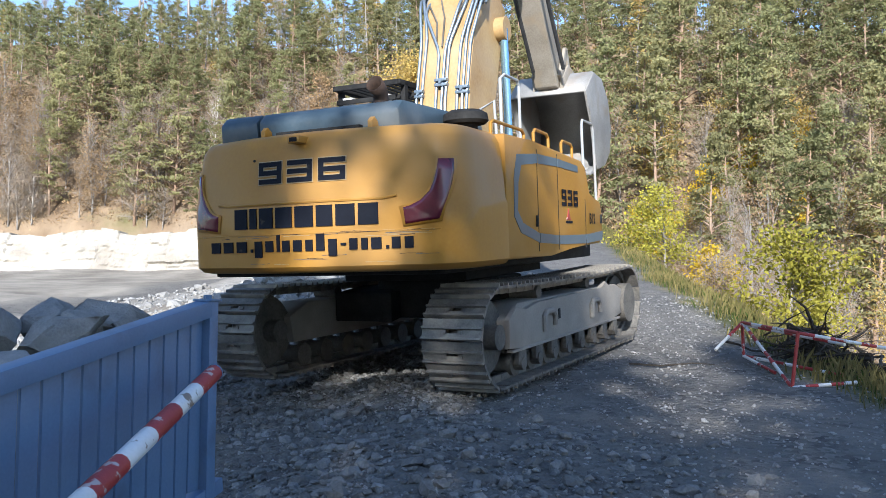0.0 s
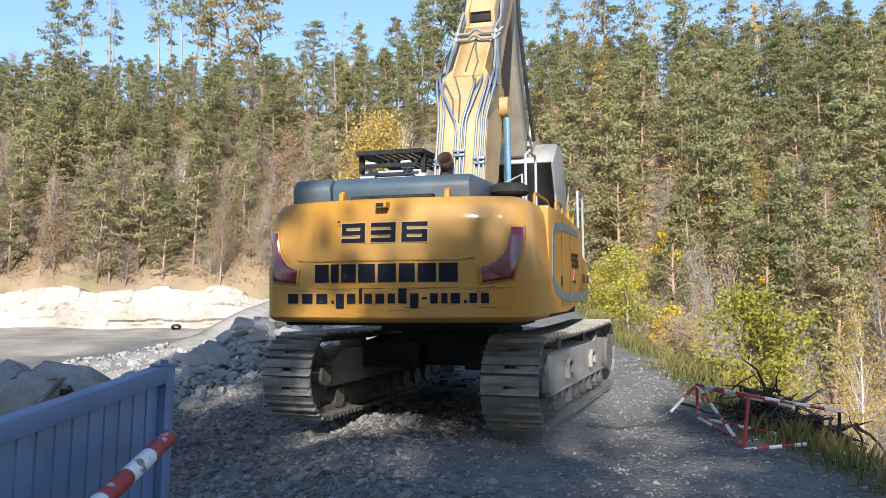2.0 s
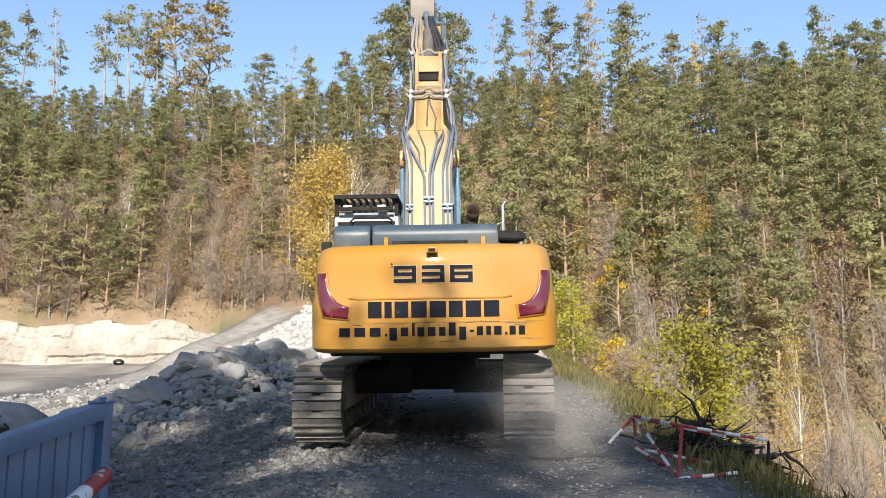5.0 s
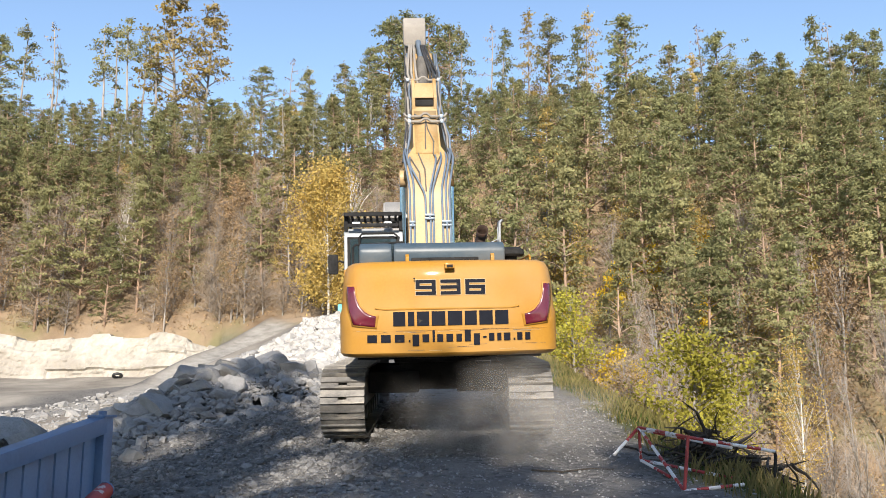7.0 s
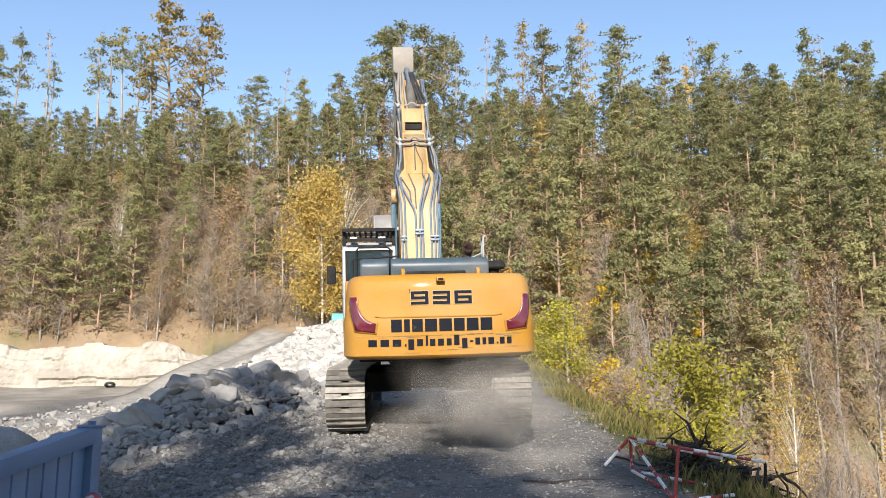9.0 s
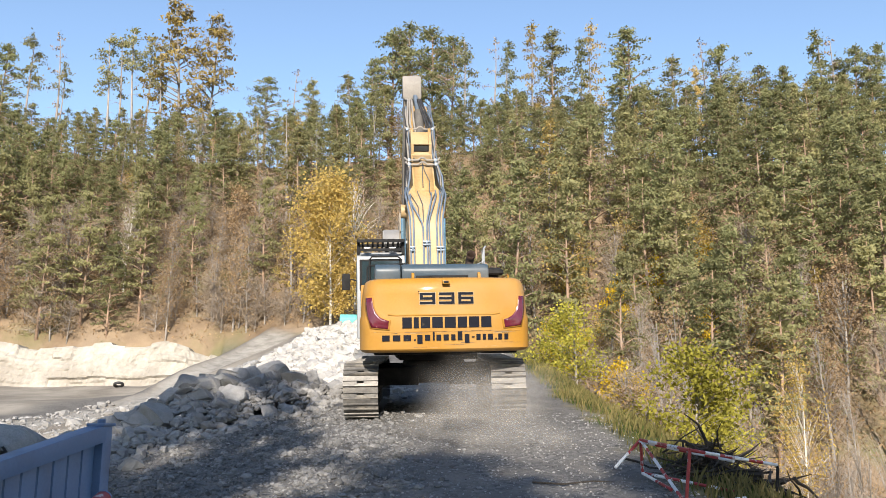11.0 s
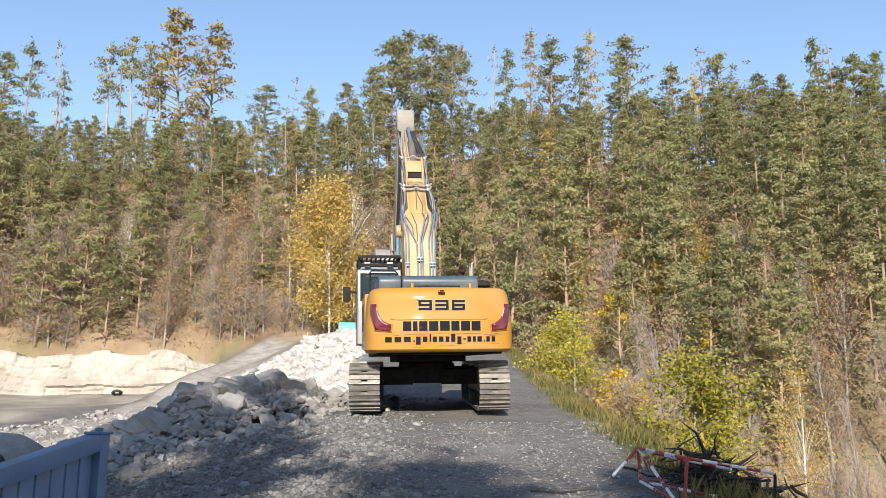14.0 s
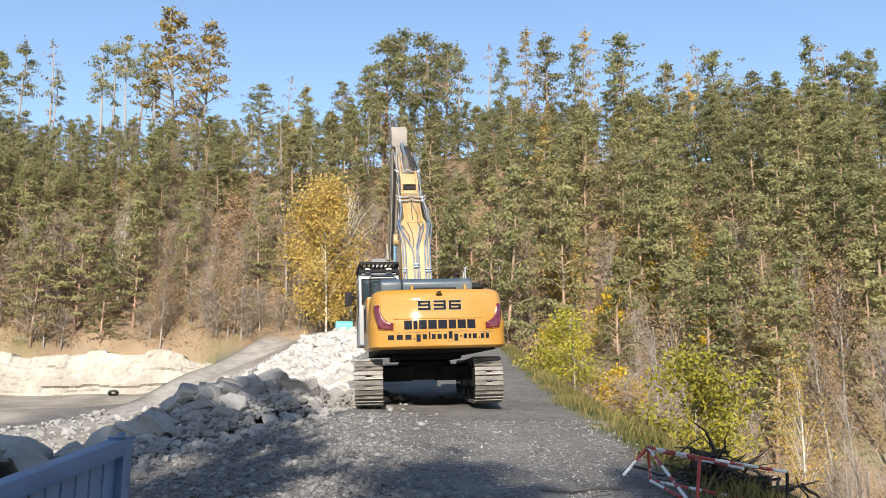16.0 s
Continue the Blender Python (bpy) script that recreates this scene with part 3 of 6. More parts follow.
def build_upper(root):
    build_counterweight(root)
    # slewing deck and underside
    bm = bmesh.new()
    box(bm, -1.25, 1.25, -2.9, 1.9, 1.16, 1.36, 0.03)
    box(bm, -0.75, 0.75, -1.3, 1.2, 1.02, 1.16, 0.02)
    part("slewing_deck", bm, BLACK, root)
    # right-hand side housing with its doors
    prof = [(-1.93, 1.24), (-1.93, 2.46), (-1.2, 2.46), (0.75, 2.38), (0.95, 2.30), (1.05, 1.95), (1.60, 1.90), (1.68, 1.80), (1.70, 1.42), (1.55, 1.34), (0.2, 1.30), (-0.6, 1.24)]
    bm = bmesh.new()
    prism(bm, prof, 0.62, 1.475, 0.035)
    side = part("side_housing", bm, YELLOW, root)
    for y in (-1.0, -0.28, 0.86):
        bm = bmesh.new()
        box(bm, 1.470, 1.4785, y - 0.006, y + 0.006, 1.30, 2.38 if y < 0.8 else 1.9)
        part("door_gap", bm, BLACK, side)
    def stripe(poly, name="stripe"):
        b = bmesh.new()
        prism(b, poly, 1.470, 1.481)
        part(name, b, STRIPE, side, smooth=False)
    stripe([(-1.62, 2.28), (-1.0, 2.33), (-1.0, 2.23), (-1.50, 2.18), (-1.60, 2.0), (-1.64, 1.72), (-1.50, 1.60), (-0.98, 1.49), (-0.98, 1.39), (-1.56, 1.50), (-1.74, 1.66), (-1.72, 2.05)])
    stripe([(-0.97, 2.33), (-0.30, 2.33), (-0.30, 2.24), (-0.97, 2.23)])
    stripe([(-0.26, 2.33), (0.55, 2.30), (0.55, 2.22), (-0.26, 2.24)])
    stripe([(-0.96, 1.49), (-0.30, 1.46), (-0.30, 1.36), (-0.96, 1.39)])
    stripe([(-0.26, 1.46), (0.84, 1.46), (0.84, 1.35), (-0.26, 1.36)])
    stripe([(0.88, 1.46), (1.67, 1.50), (1.66, 1.38), (0.88, 1.35)])
    def side_text(text, size, y, z, squash):
        cu = bpy.data.curves.new("side_text", "FONT")
        cu.body, cu.size, cu.resolution_u, cu.offset = text, size, 3, 0.004
        tmp = new("tmp", cu)
        me = bpy.data.meshes.new_from_object(tmp.evaluated_get(bpy.context.evaluated_depsgraph_get()))
        bpy.data.objects.remove(tmp)
        b = bmesh.new()
        b.from_mesh(me)
        for v in b.verts:
            v.co = (1.484, y + v.co.x * squash, z + v.co.y)
        part("side_number", b, INK, side, smooth=False)
    numerals("936", -0.16, 1.80, 0.19, 0.19, 0.05, 0.042, 0.0, INK, side, "side_number", 0.0, lambda u, v, lift: (1.484, u, v))
    side_text("B12", 0.18, 1.02, 1.60, 1.0)
    b = bmesh.new()
    prism(b, [(0.02, 1.64), (0.20, 1.64), (0.15, 1.68), (0.11, 1.77), (0.07, 1.68)], 1.470, 1.483)
    part("emblem", b, REDP, side, smooth=False)
    b = bmesh.new()
    prism(b, [(0.0, 1.60), (0.26, 1.60), (0.26, 1.625), (0.0, 1.625)], 1.470, 1.483)
    part("emblem_bar", b, INK, side, smooth=False)
    for y, z in ((-1.06, 1.62), (1.60, 1.66)):
        b = bmesh.new()
        box(b, 1.47, 1.495, y - 0.025, y + 0.025, z - 0.06, z + 0.06, 0.01)
        part("latch", b, BLACK, side)
    # left-hand housing behind the cab
    bm = bmesh.new()
    prism(bm, [(-1.93, 1.24), (-1.93, 2.44), (-0.15, 2.44), (-0.15, 1.30)], -1.475, -0.62, 0.035)
    lh = part("side_housing", bm, YELLOW, root)
    b = bmesh.new()
    prism(b, [(-1.72, 1.45), (-1.60, 1.38), (-0.3, 1.36), (-0.3, 1.47), (-1.55, 1.50), (-1.62, 1.6), (-1.60, 2.3), (-1.72, 2.3)], -1.481, -1.470)
    part("stripe", b, STRIPE, lh, smooth=False)
    b = bmesh.new()
    for k in range(9):
        box(b, -1.484, -1.470, -1.45, -0.55, 1.7 + 0.065 * k, 1.73 + 0.065 * k)
    part("vent_slats", b, BLACK, lh)
    # engine deck and hood
    bm = bmesh.new()
    box(bm, -1.2, 1.2, -2.75, -0.2, 2.30, 2.47, 0.02)
    part("engine_deck", bm, BLACK, root)
    for x0, x1 in ((-1.22, -0.76), (-0.75, 0.80)):
        bm = bmesh.new()
        prism(bm, [(-2.78, 2.46), (-2.80, 2.66), (-2.70, 2.75), (-1.0, 2.78), (-0.8, 2.72), (-0.75, 2.46)], x0, x1, 0.05)
        part("engine_hood", bm, HOODBLUE, root, "grey-blue hood with dust")
    bm = bmesh.new()
    box(bm, -0.5, 0.42, -2.86, -2.79, 2.49, 2.535, 0.01)
    part("hood_grille", bm, BLACK, root)
    # exhaust: a stack with a bent mouth
    bm = bmesh.new()
    tube(bm, [(0.48, -2.55, 2.55), (0.48, -2.55, 2.74), (0.485, -2.55, 2.80), (0.50, -2.60, 2.87), (0.50, -2.70, 2.92)], [0.075, 0.07, 0.066, 0.07, 0.078], 16, False)
    tube(bm, [(0.48, -2.55, 2.60), (0.48, -2.55, 2.63)], 0.10, 16)
    tube(bm, [(0.48, -2.55, 2.70), (0.48, -2.55, 2.72)], 0.092, 16)
    ex = part("exhaust_pipe", bm, RUST, root, "rusty bent exhaust stack")
    ex.modifiers.new("wall", "SOLIDIFY").thickness = -0.006
    bm = bmesh.new()
    box(bm, 0.34, 0.64, -2.72, -2.40, 2.46, 2.60, 0.02)
    part("exhaust_collar", bm, BLACK, root)
    # air cleaner with its flat cap
    bm = bmesh.new()
    tube(bm, [(1.0, -1.75, 2.42), (1.0, -1.75, 2.62)], 0.12, 16)
    tube(bm, [(1.0, -1.75, 2.60), (1.0, -1.75, 2.63), (1.0, -1.75, 2.70), (1.0, -1.75, 2.735)], [0.20, 0.23, 0.22, 0.16], 20)
    part("air_intake", bm, BLACK, root)
    # handrails
    rails = [([(1.30, -1.85, 2.44), (1.30, -1.85, 2.58), (1.30, -1.78, 2.61), (1.30, -0.95, 2.60), (1.30, -0.88, 2.56), (1.30, -0.88, 2.42)], YELLOW),
             ([(1.38, -0.80, 2.42), (1.38, -0.80, 2.58), (1.38, -0.74, 2.62), (1.38, -0.34, 2.61), (1.38, -0.28, 2.57), (1.38, -0.28, 2.40)], YELLOW),
             ([(1.40, 0.15, 2.38), (1.40, 0.15, 2.55), (1.40, 0.20, 2.58), (1.40, 0.55, 2.57), (1.40, 0.60, 2.53), (1.40, 0.60, 2.36)], YELLOW),
             ([(1.42, 1.05, 1.95), (1.42, 1.0, 2.85), (1.42, 1.05, 2.92), (1.42, 1.5, 2.92), (1.42, 1.56, 2.85), (1.42, 1.62, 1.9)], CABGREY),
             ([(0.85, -0.9, 2.44), (0.62, -0.9, 2.72), (0.66, -0.9, 2.80), (0.98, -0.9, 2.95), (1.0, -0.9, 2.46)], CABGREY),
             ([(1.0, -0.75, 2.44), (1.0, -0.75, 3.22), (1.04, -0.72, 3.26), (1.04, -0.3, 3.26), (1.04, -0.25, 3.2), (1.04, -0.25, 2.42)], CABGREY),
             ([(-1.35, -1.6, 2.44), (-1.35, -1.6, 2.78), (-1.32, -1.55, 2.82), (-0.60, -1.5, 2.86), (-0.56, -1.5, 2.82), (-0.54, -1.5, 2.5)], BLACK)]
    for pts, mt in rails:
        bm = bmesh.new()
        tube(bm, pts, 0.018, 8)
        part("handrail", bm, mt, root)
    # cab
    bm = bmesh.new()
    prism(bm, [(0.05, 1.36), (-0.02, 2.2), (0.0, 3.05), (0.12, 3.17), (1.55, 3.17), (1.78, 2.95), (1.95, 2.1), (1.85, 1.36)], -1.47, -0.46, 0.05)
    cab = part("cab", bm, CABGREY, root, "light grey operator cab")
    cab.matrix_basis = Matrix.Translation((-0.10, 0, 0.07))
    def pane(x0, x1, y0, y1, z0, z1):
        b = bmesh.new()
        box(b, x0, x1, y0, y1, z0, z1, 0.01)
        part("window", b, GLASS, cab, "dark tinted glass")
    pane(-1.36, -0.58, -0.026, 0.02, 2.40, 2.98)
    pane(-1.482, -1.45, 0.25, 0.85, 2.1, 2.98)
    pane(-1.482, -1.45, 0.92, 1.7, 1.75, 2.98)
    pane(-0.475, -0.448, 0.25, 1.6, 2.2, 2.98)
    b = bmesh.new()
    box(b, -1.40, -0.52, -0.03, 0.05, 2.36, 2.40, 0.008)
    box(b, -1.40, -0.52, -0.03, 0.05, 2.97, 3.01, 0.008)
    box(b, -1.41, -1.36, -0.03, 0.05, 2.36, 3.01, 0.008)
    box(b, -0.58, -0.53, -0.03, 0.05, 2.36, 3.01, 0.008)
    part("window_seal", b, BLACK, cab)
    b = bmesh.new()
    tube(b, [(-1.2, -0.03, 2.3), (-1.2, -0.10, 3.0), (-1.15, -0.10, 3.06), (-0.62, -0.10, 3.06), (-0.55, -0.10, 3.0), (-0.55, -0.06, 2.3)], 0.02, 8)
    part("rear_bar", b, BLACK, cab)
    # falling-object guard: frame with slats
    b = bmesh.new()
    for x in (-1.43, -0.50):
        prism(b, [(-0.12, 3.36), (-0.12, 3.42), (1.75, 3.46), (1.85, 3.40), (1.85, 3.34)], x - 0.03, x + 0.03, 0.006)
        for y in (0.05, 1.5):
            box(b, x - 0.03, x + 0.03, y - 0.04, y + 0.04, 3.12, 3.40)
    for y in (-0.10, 0.85, 1.80):
        box(b, -1.43, -0.50, y - 0.03, y + 0.03, 3.36, 3.42)
    guard = part("roof_guard", b, BLACK, cab, "black steel guard of slats")
    for k in range(8):
        b = bmesh.new()
        xx = -1.35 + 0.11 * k
        box(b, xx - 0.02, xx + 0.02, -0.08, 1.8, 3.405, 3.43, 0, Matrix.Identity(4))
        part("slat", b, BLACK, cab)
    b = bmesh.new()
    box(b, -1.40, -0.54, -0.13, -0.10, 3.17, 3.23, 0.008)
    part("guard_plate", b, BLACK, cab)
    for x in (-1.25, -0.72):
        b = bmesh.new()
        box(b, x - 0.07, x + 0.07, -0.12, 0.0, 3.16, 3.26, 0.02)
        part("work_lamp", b, WHITELIT, cab)
    # mirror on the left
    b = bmesh.new()
    tube(b, [(-1.46, 0.9, 2.62), (-1.60, 0.9, 2.66), (-1.66, 0.9, 2.62)], 0.018, 8)
    box(b, -1.80, -1.62, 0.86, 0.96, 2.42, 2.78, 0.035)
    part("mirror", b, BLACK, cab)


BOOM_BACK = [(0.02, 1.75), (-0.06, 2.4), (0.14, 3.5), (0.42, 4.35), (0.52, 4.58), (0.66, 4.76), (1.0, 5.15), (1.5, 5.72), (1.85, 6.22), (2.3, 6.75), (2.7, 7.1)]
BOOM_FRONT = [(3.05, 7.05), (3.15, 6.8), (2.75, 6.3), (2.3, 5.75), (1.85, 5.1), (1.62, 4.76), (1.50, 4.58), (1.34, 4.35), (1.0, 3.4), (0.66, 2.4), (0.50, 1.75)]


def boom_half(y, z):
    return float(np.interp(z, (1.7, 3.0, 4.35, 4.58, 4.76, 5.15, 6.3, 7.1), (0.38, 0.37, 0.37, 0.35, 0.245, 0.24, 0.235, 0.22)))


def build_boom(root):
    before = set(root.children)
    bm = bmesh.new()
    prism(bm, BOOM_BACK + BOOM_FRONT, -1, 1, 0.0, taper=boom_half)
    boom = part("boom", bm, BOOMY, root, "tall yellow steel boom, faded and scratched", smooth=True)
    back = lambda x, z, off: (x, float(np.interp(z, [p[1] for p in BOOM_BACK], [p[0] for p in BOOM_BACK])) - off, z)
    # hydraulic pipes up the back: straight runs that splay outwards under the step
    runs = ((-0.34, -0.43, 4.05), (-0.27, -0.40, 4.15), (-0.07, -0.33, 3.90), (0.01, 0.14, 3.95), (0.06, 0.24, 4.0), (0.22, 0.33, 4.0), (0.29, 0.40, 4.1), (0.35, 0.45, 4.0))
    for x0, x1, zk in runs:
        bm = bmesh.new()
        tube(bm, [back(x0, 2.3, 0.05), back(x0, 3.2, 0.05), back(x0, zk - 0.12, 0.05), back(x0 + (x1 - x0) * 0.12, zk, 0.055), back(x0 + (x1 - x0) * 0.88, zk + 0.42, 0.06), back(x1, zk + 0.52, 0.05), back(x1 * 0.93, min(zk + 0.8, 4.72), -0.06)], 0.019, 8)
        part("hydraulic_pipe", bm, CHROME, boom)
    for x0, x1, z in ((-0.36, -0.25, 3.30), (-0.09, 0.08, 3.42), (0.20, 0.37, 3.30), (-0.36, -0.25, 2.75), (-0.09, 0.08, 2.8), (0.20, 0.37, 2.75)):
        bm = bmesh.new()
        a = back(0, z, 0.05)
        box(bm, x0, x1, a[1] - 0.035, a[1] + 0.05, z - 0.05, z - 0.012, 0.008)
        box(bm, x0, x1, a[1] - 0.035, a[1] + 0.05, z + 0.012, z + 0.05, 0.008)
        tube(bm, [((x0 + x1) / 2, a[1] - 0.05, z), ((x0 + x1) / 2, a[1] + 0.05, z)], 0.018, 8)
        part("pipe_clamp", bm, CHROME, boom)
    # doubler plate above the step, pale with wear
    bm = bmesh.new()
    pts = [back(0, z, 0.022) for z in (4.62, 4.66, 5.0, 5.35, 5.58)]
    left = [bm.verts.new((-0.21, p[1], p[2])) for p in pts]
    right = [bm.verts.new((0.21, p[1], p[2])) for p in pts]
    for k in range(len(pts) - 1):
        bm.faces.new((left[k], right[k], right[k + 1], left[k + 1]))
    pl = part("doubler_plate", bm, BOOMY, boom)
    pl.modifiers.new("plate", "SOLIDIFY").thickness = 0.03
    # hose bundles up both flanks, slack and uneven
    rnd = random.Random(4)
    for x, x2 in ((-0.40, -0.30), (-0.45, -0.33), (-0.42, -0.27), (0.42, 0.29), (0.46, 0.32), (0.40, 0.26), (-0.37, -0.28), (0.37, 0.28)):
        pts = []
        for k in range(11):
            z = 4.45 + 0.26 * k
            sag = rnd.uniform(0.0, 0.07)
            pts.append(back(x + (x2 - x) * min(1, k / 4) + rnd.uniform(-0.022, 0.022), min(z, 7.05), -0.10 + sag if k < 2 else 0.02 + sag))
        bm = bmesh.new()
        tube(bm, pts, rnd.choice((0.016, 0.02, 0.024)), 6)
        part("hose", bm, rnd.choice((RUBBER, DUSTY, CHROME)), boom)
    # cross pipes over the upper part
    for z, wide in ((5.42, 0.40), (5.30, 0.38), (6.30, 0.36)):
        bm = bmesh.new()
        a = back(0, z, 0.10)[1]
        tube(bm, [(-wide, a + 0.05, z + 0.07), (-wide + 0.05, a, z), (-0.10, a, z), (-0.03, a - 0.02, z + 0.05), (0.03, a - 0.02, z + 0.05), (0.10, a, z), (wide - 0.05, a, z), (wide, a + 0.05, z + 0.07)], 0.024, 8)
        part("cross_pipe", bm, DUSTY, boom)
        for x in (-0.3, 0.3):
            bm = bmesh.new()
            box(bm, x - 0.03, x + 0.03, a - 0.035, a + 0.035, z - 0.035, z + 0.035, 0.008)
            part("pipe_joint", bm, CHROME, boom)
    for pts in ([(0.0, 5.4), (0.03, 5.15), (0.13, 4.85)], [(0.0, 5.4), (-0.02, 5.0), (-0.03, 4.7)], [(-0.17, 4.62), (-0.06, 4.3), (-0.05, 3.9)], [(0.22, 4.55), (0.10, 4.3), (0.08, 4.1)],
                [(-0.30, 4.5), (-0.16, 4.25), (-0.14, 4.0)], [(0.12, 4.85), (0.10, 4.6), (0.14, 4.5)], [(-0.2, 5.5), (-0.1, 5.42), (0.0, 5.42)]):
        bm = bmesh.new()
        tube(bm, [back(x, z, 0.03) for x, z in pts], 0.012, 6)
        part("thin_line", bm, DARKDUST, boom)
    # hooded bracket with a slot, where the stick cylinder is pinned
    for s in (-1, 1):
        bm = bmesh.new()
        prism(bm, [(1.42, 5.60), (1.36, 5.85), (1.68, 6.28), (1.95, 6.38), (2.05, 6.25)], s * 0.205 - 0.03, s * 0.205 + 0.03, 0.01)
        part("bracket", bm, BOOMY, boom)
    bm = bmesh.new()
    prism(bm, [(1.46, 5.86), (1.66, 6.20), (1.72, 6.18), (1.53, 5.84)], -0.20, 0.20, 0.008)
    part("hood_plate", bm, BOOMY, boom)
    # solid black block: its colour stands for the shade inside the slot
    bm = bmesh.new()
    box(bm, -0.17, 0.17, 1.44, 1.56, 5.70, 5.82, 0.01)
    part("slot", bm, BLACK, boom, "black block standing for the shade in the opening under the hood plate")
    for s in (-1, 1):
        bm = bmesh.new()
        tube(bm, [(s * 0.30, 1.15, 4.25), (s * 0.50, 1.15, 4.25)], 0.16, 16)
        part("cylinder_boss", bm, BOOMY, boom)
        bm = bmesh.new()
        tube(bm, [(s * 0.45, 1.15, 4.25), (s * 0.45, 1.22, 2.7)], 0.055, 12)
        rod = part("boom_cylinder_rod", bm, BLUEROD, root)
        bm = bmesh.new()
        tube(bm, [(s * 0.45, 1.22, 2.75), (s * 0.45, 1.22, 2.65), (s * 0.45, 1.28, 1.5)], [0.10, 0.11, 0.11], 14)
        part("boom_cylinder", bm, DARKDUST, root)
    # stick cylinder on top of the boom
    bm = bmesh.new()
    tube(bm, [(0, 1.75, 6.05), (0, 1.86, 6.25), (0, 2.35, 6.85)], [0.10, 0.11, 0.11], 14)
    part("stick_cylinder", bm, DARKDUST, root)
    bm = bmesh.new()
    tube(bm, [(0, 2.33, 6.83), (-0.05, 2.72, 7.35)], 0.06, 12)
    part("stick_cylinder_rod", bm, CHROME, root)
    for x in (-0.20, -0.15, -0.09, 0.10, 0.14, 0.19):
        bm = bmesh.new()
        tube(bm, [(x, 1.75, 6.1), (x * 1.5, 1.9, 6.45), (x * 1.1 - 0.05, 2.2, 6.85), (x * 0.8 - 0.08, 2.5, 7.2), (x - 0.1, 2.8, 7.3)], 0.024, 8)
        part("hose", bm, RUBBER if x > 0 else DUSTY, root)
    # stick
    bm = bmesh.new()
    prism(bm, [(2.80, 7.25), (2.80, 7.7), (2.95, 7.86), (3.2, 7.8), (3.6, 7.25), (3.85, 6.7), (5.12, 4.25), (5.02, 4.02), (4.72, 4.05), (3.25, 6.4)], -0.20, 0.20, 0.03)
    part("stick", bm, STICKM, root, "dusty pale stick arm")
    bm = bmesh.new()
    prism(bm, [(2.72, 7.28), (2.70, 7.70), (2.88, 7.93), (3.1, 7.86), (3.05, 7.4)], -0.235, 0.235, 0.05)
    part("stick_head", bm, DUSTY, root, "bare dusty end of the stick")
    for x in (-0.27, 0.27):
        bm = bmesh.new()
        tube(bm, [(x, 3.0, 6.9), (x, 3.15, 6.2), (x, 3.8, 5.2), (x, 4.5, 4.3)], 0.035, 8)
        part("hose", bm, RUBBER, root)
    bm = bmesh.new()
    tube(bm, [(0, 3.55, 7.15), (0, 4.55, 5.6)], 0.10, 12)
    tube(bm, [(0, 4.55, 5.6), (0, 5.15, 4.75)], 0.05, 12)
    part("bucket_cylinder", bm, DARKDUST, root)
    for s in (-0.24, 0.24):
        bm = bmesh.new()
        prism(bm, [(5.1, 4.8), (5.2, 4.68), (4.85, 4.18), (4.72, 4.25)], s - 0.03, s + 0.03, 0.01)
        prism(bm, [(5.08, 4.78), (5.2, 4.8), (5.45, 4.25), (5.32, 4.15)], s - 0.03, s + 0.03, 0.01)
        part("bucket_link", bm, STICKM, root)
    # bucket: shell, two cheeks, lip with teeth; its mouth looks back at the machine
    outer = [(4.72, 3.92), (5.30, 4.34), (5.85, 4.30), (6.30, 3.95), (6.45, 3.45), (6.30, 2.98), (5.90, 2.72), (5.35, 2.62)]
    bm = bmesh.new()
    a = [bm.verts.new((-0.68, y, z)) for y, z in outer]
    b = [bm.verts.new((0.68, y, z)) for y, z in outer]
    for i in range(len(outer) - 1):
        bm.faces.new((a[i], a[i + 1], b[i + 1], b[i]))
    bucket = part("bucket", bm, BUCKETM, root, "scraped steel bucket with teeth")
    mod = bucket.modifiers.new("plate", "SOLIDIFY")
    mod.thickness, mod.offset = 0.04, 0
    for s in (-0.69, 0.69):
        bm = bmesh.new()
        prism(bm, outer + [(5.25, 2.72), (5.1, 3.35)], s - 0.02, s + 0.02, 0.006)
        part("cheek", bm, BUCKETM, bucket)
    for k in range(5):
        x = -0.60 + 0.30 * k
        bm = bmesh.new()
        prism(bm, [(5.40, 2.68), (5.38, 2.56), (5.05, 2.50), (5.03, 2.54)], x - 0.06, x + 0.06, 0.012)
        part("tooth", bm, BUCKETM, bucket)
    bm = bmesh.new()
    for s in (-0.25, 0.25):
        prism(bm, [(4.85, 3.95), (4.8, 4.2), (5.2, 4.5), (5.6, 4.42), (5.5, 4.25), (5.2, 4.15)], s - 0.03, s + 0.03, 0.01)
    part("bucket_ears", bm, STICKM, bucket)
    # the boom stands left of the middle, and the stick leans a little further
    for ob in root.children:
        if ob not in before:
            far = ob.name.split(".")[0] in ("stick", "stick_head", "bucket", "bucket_link", "bucket_cylinder")
            ob.location.x -= 0.21 if far else 0.09


# ---- tracks ----
TRACK_R, TRACK_HALF, SHOES, GAUGE, SHOE_W = 0.465, 2.02, 54, 2.64, 0.62
TRACK_LEN = 4 * TRACK_HALF + 2 * math.pi * TRACK_R
TRACK_Z = TRACK_R + 0.055


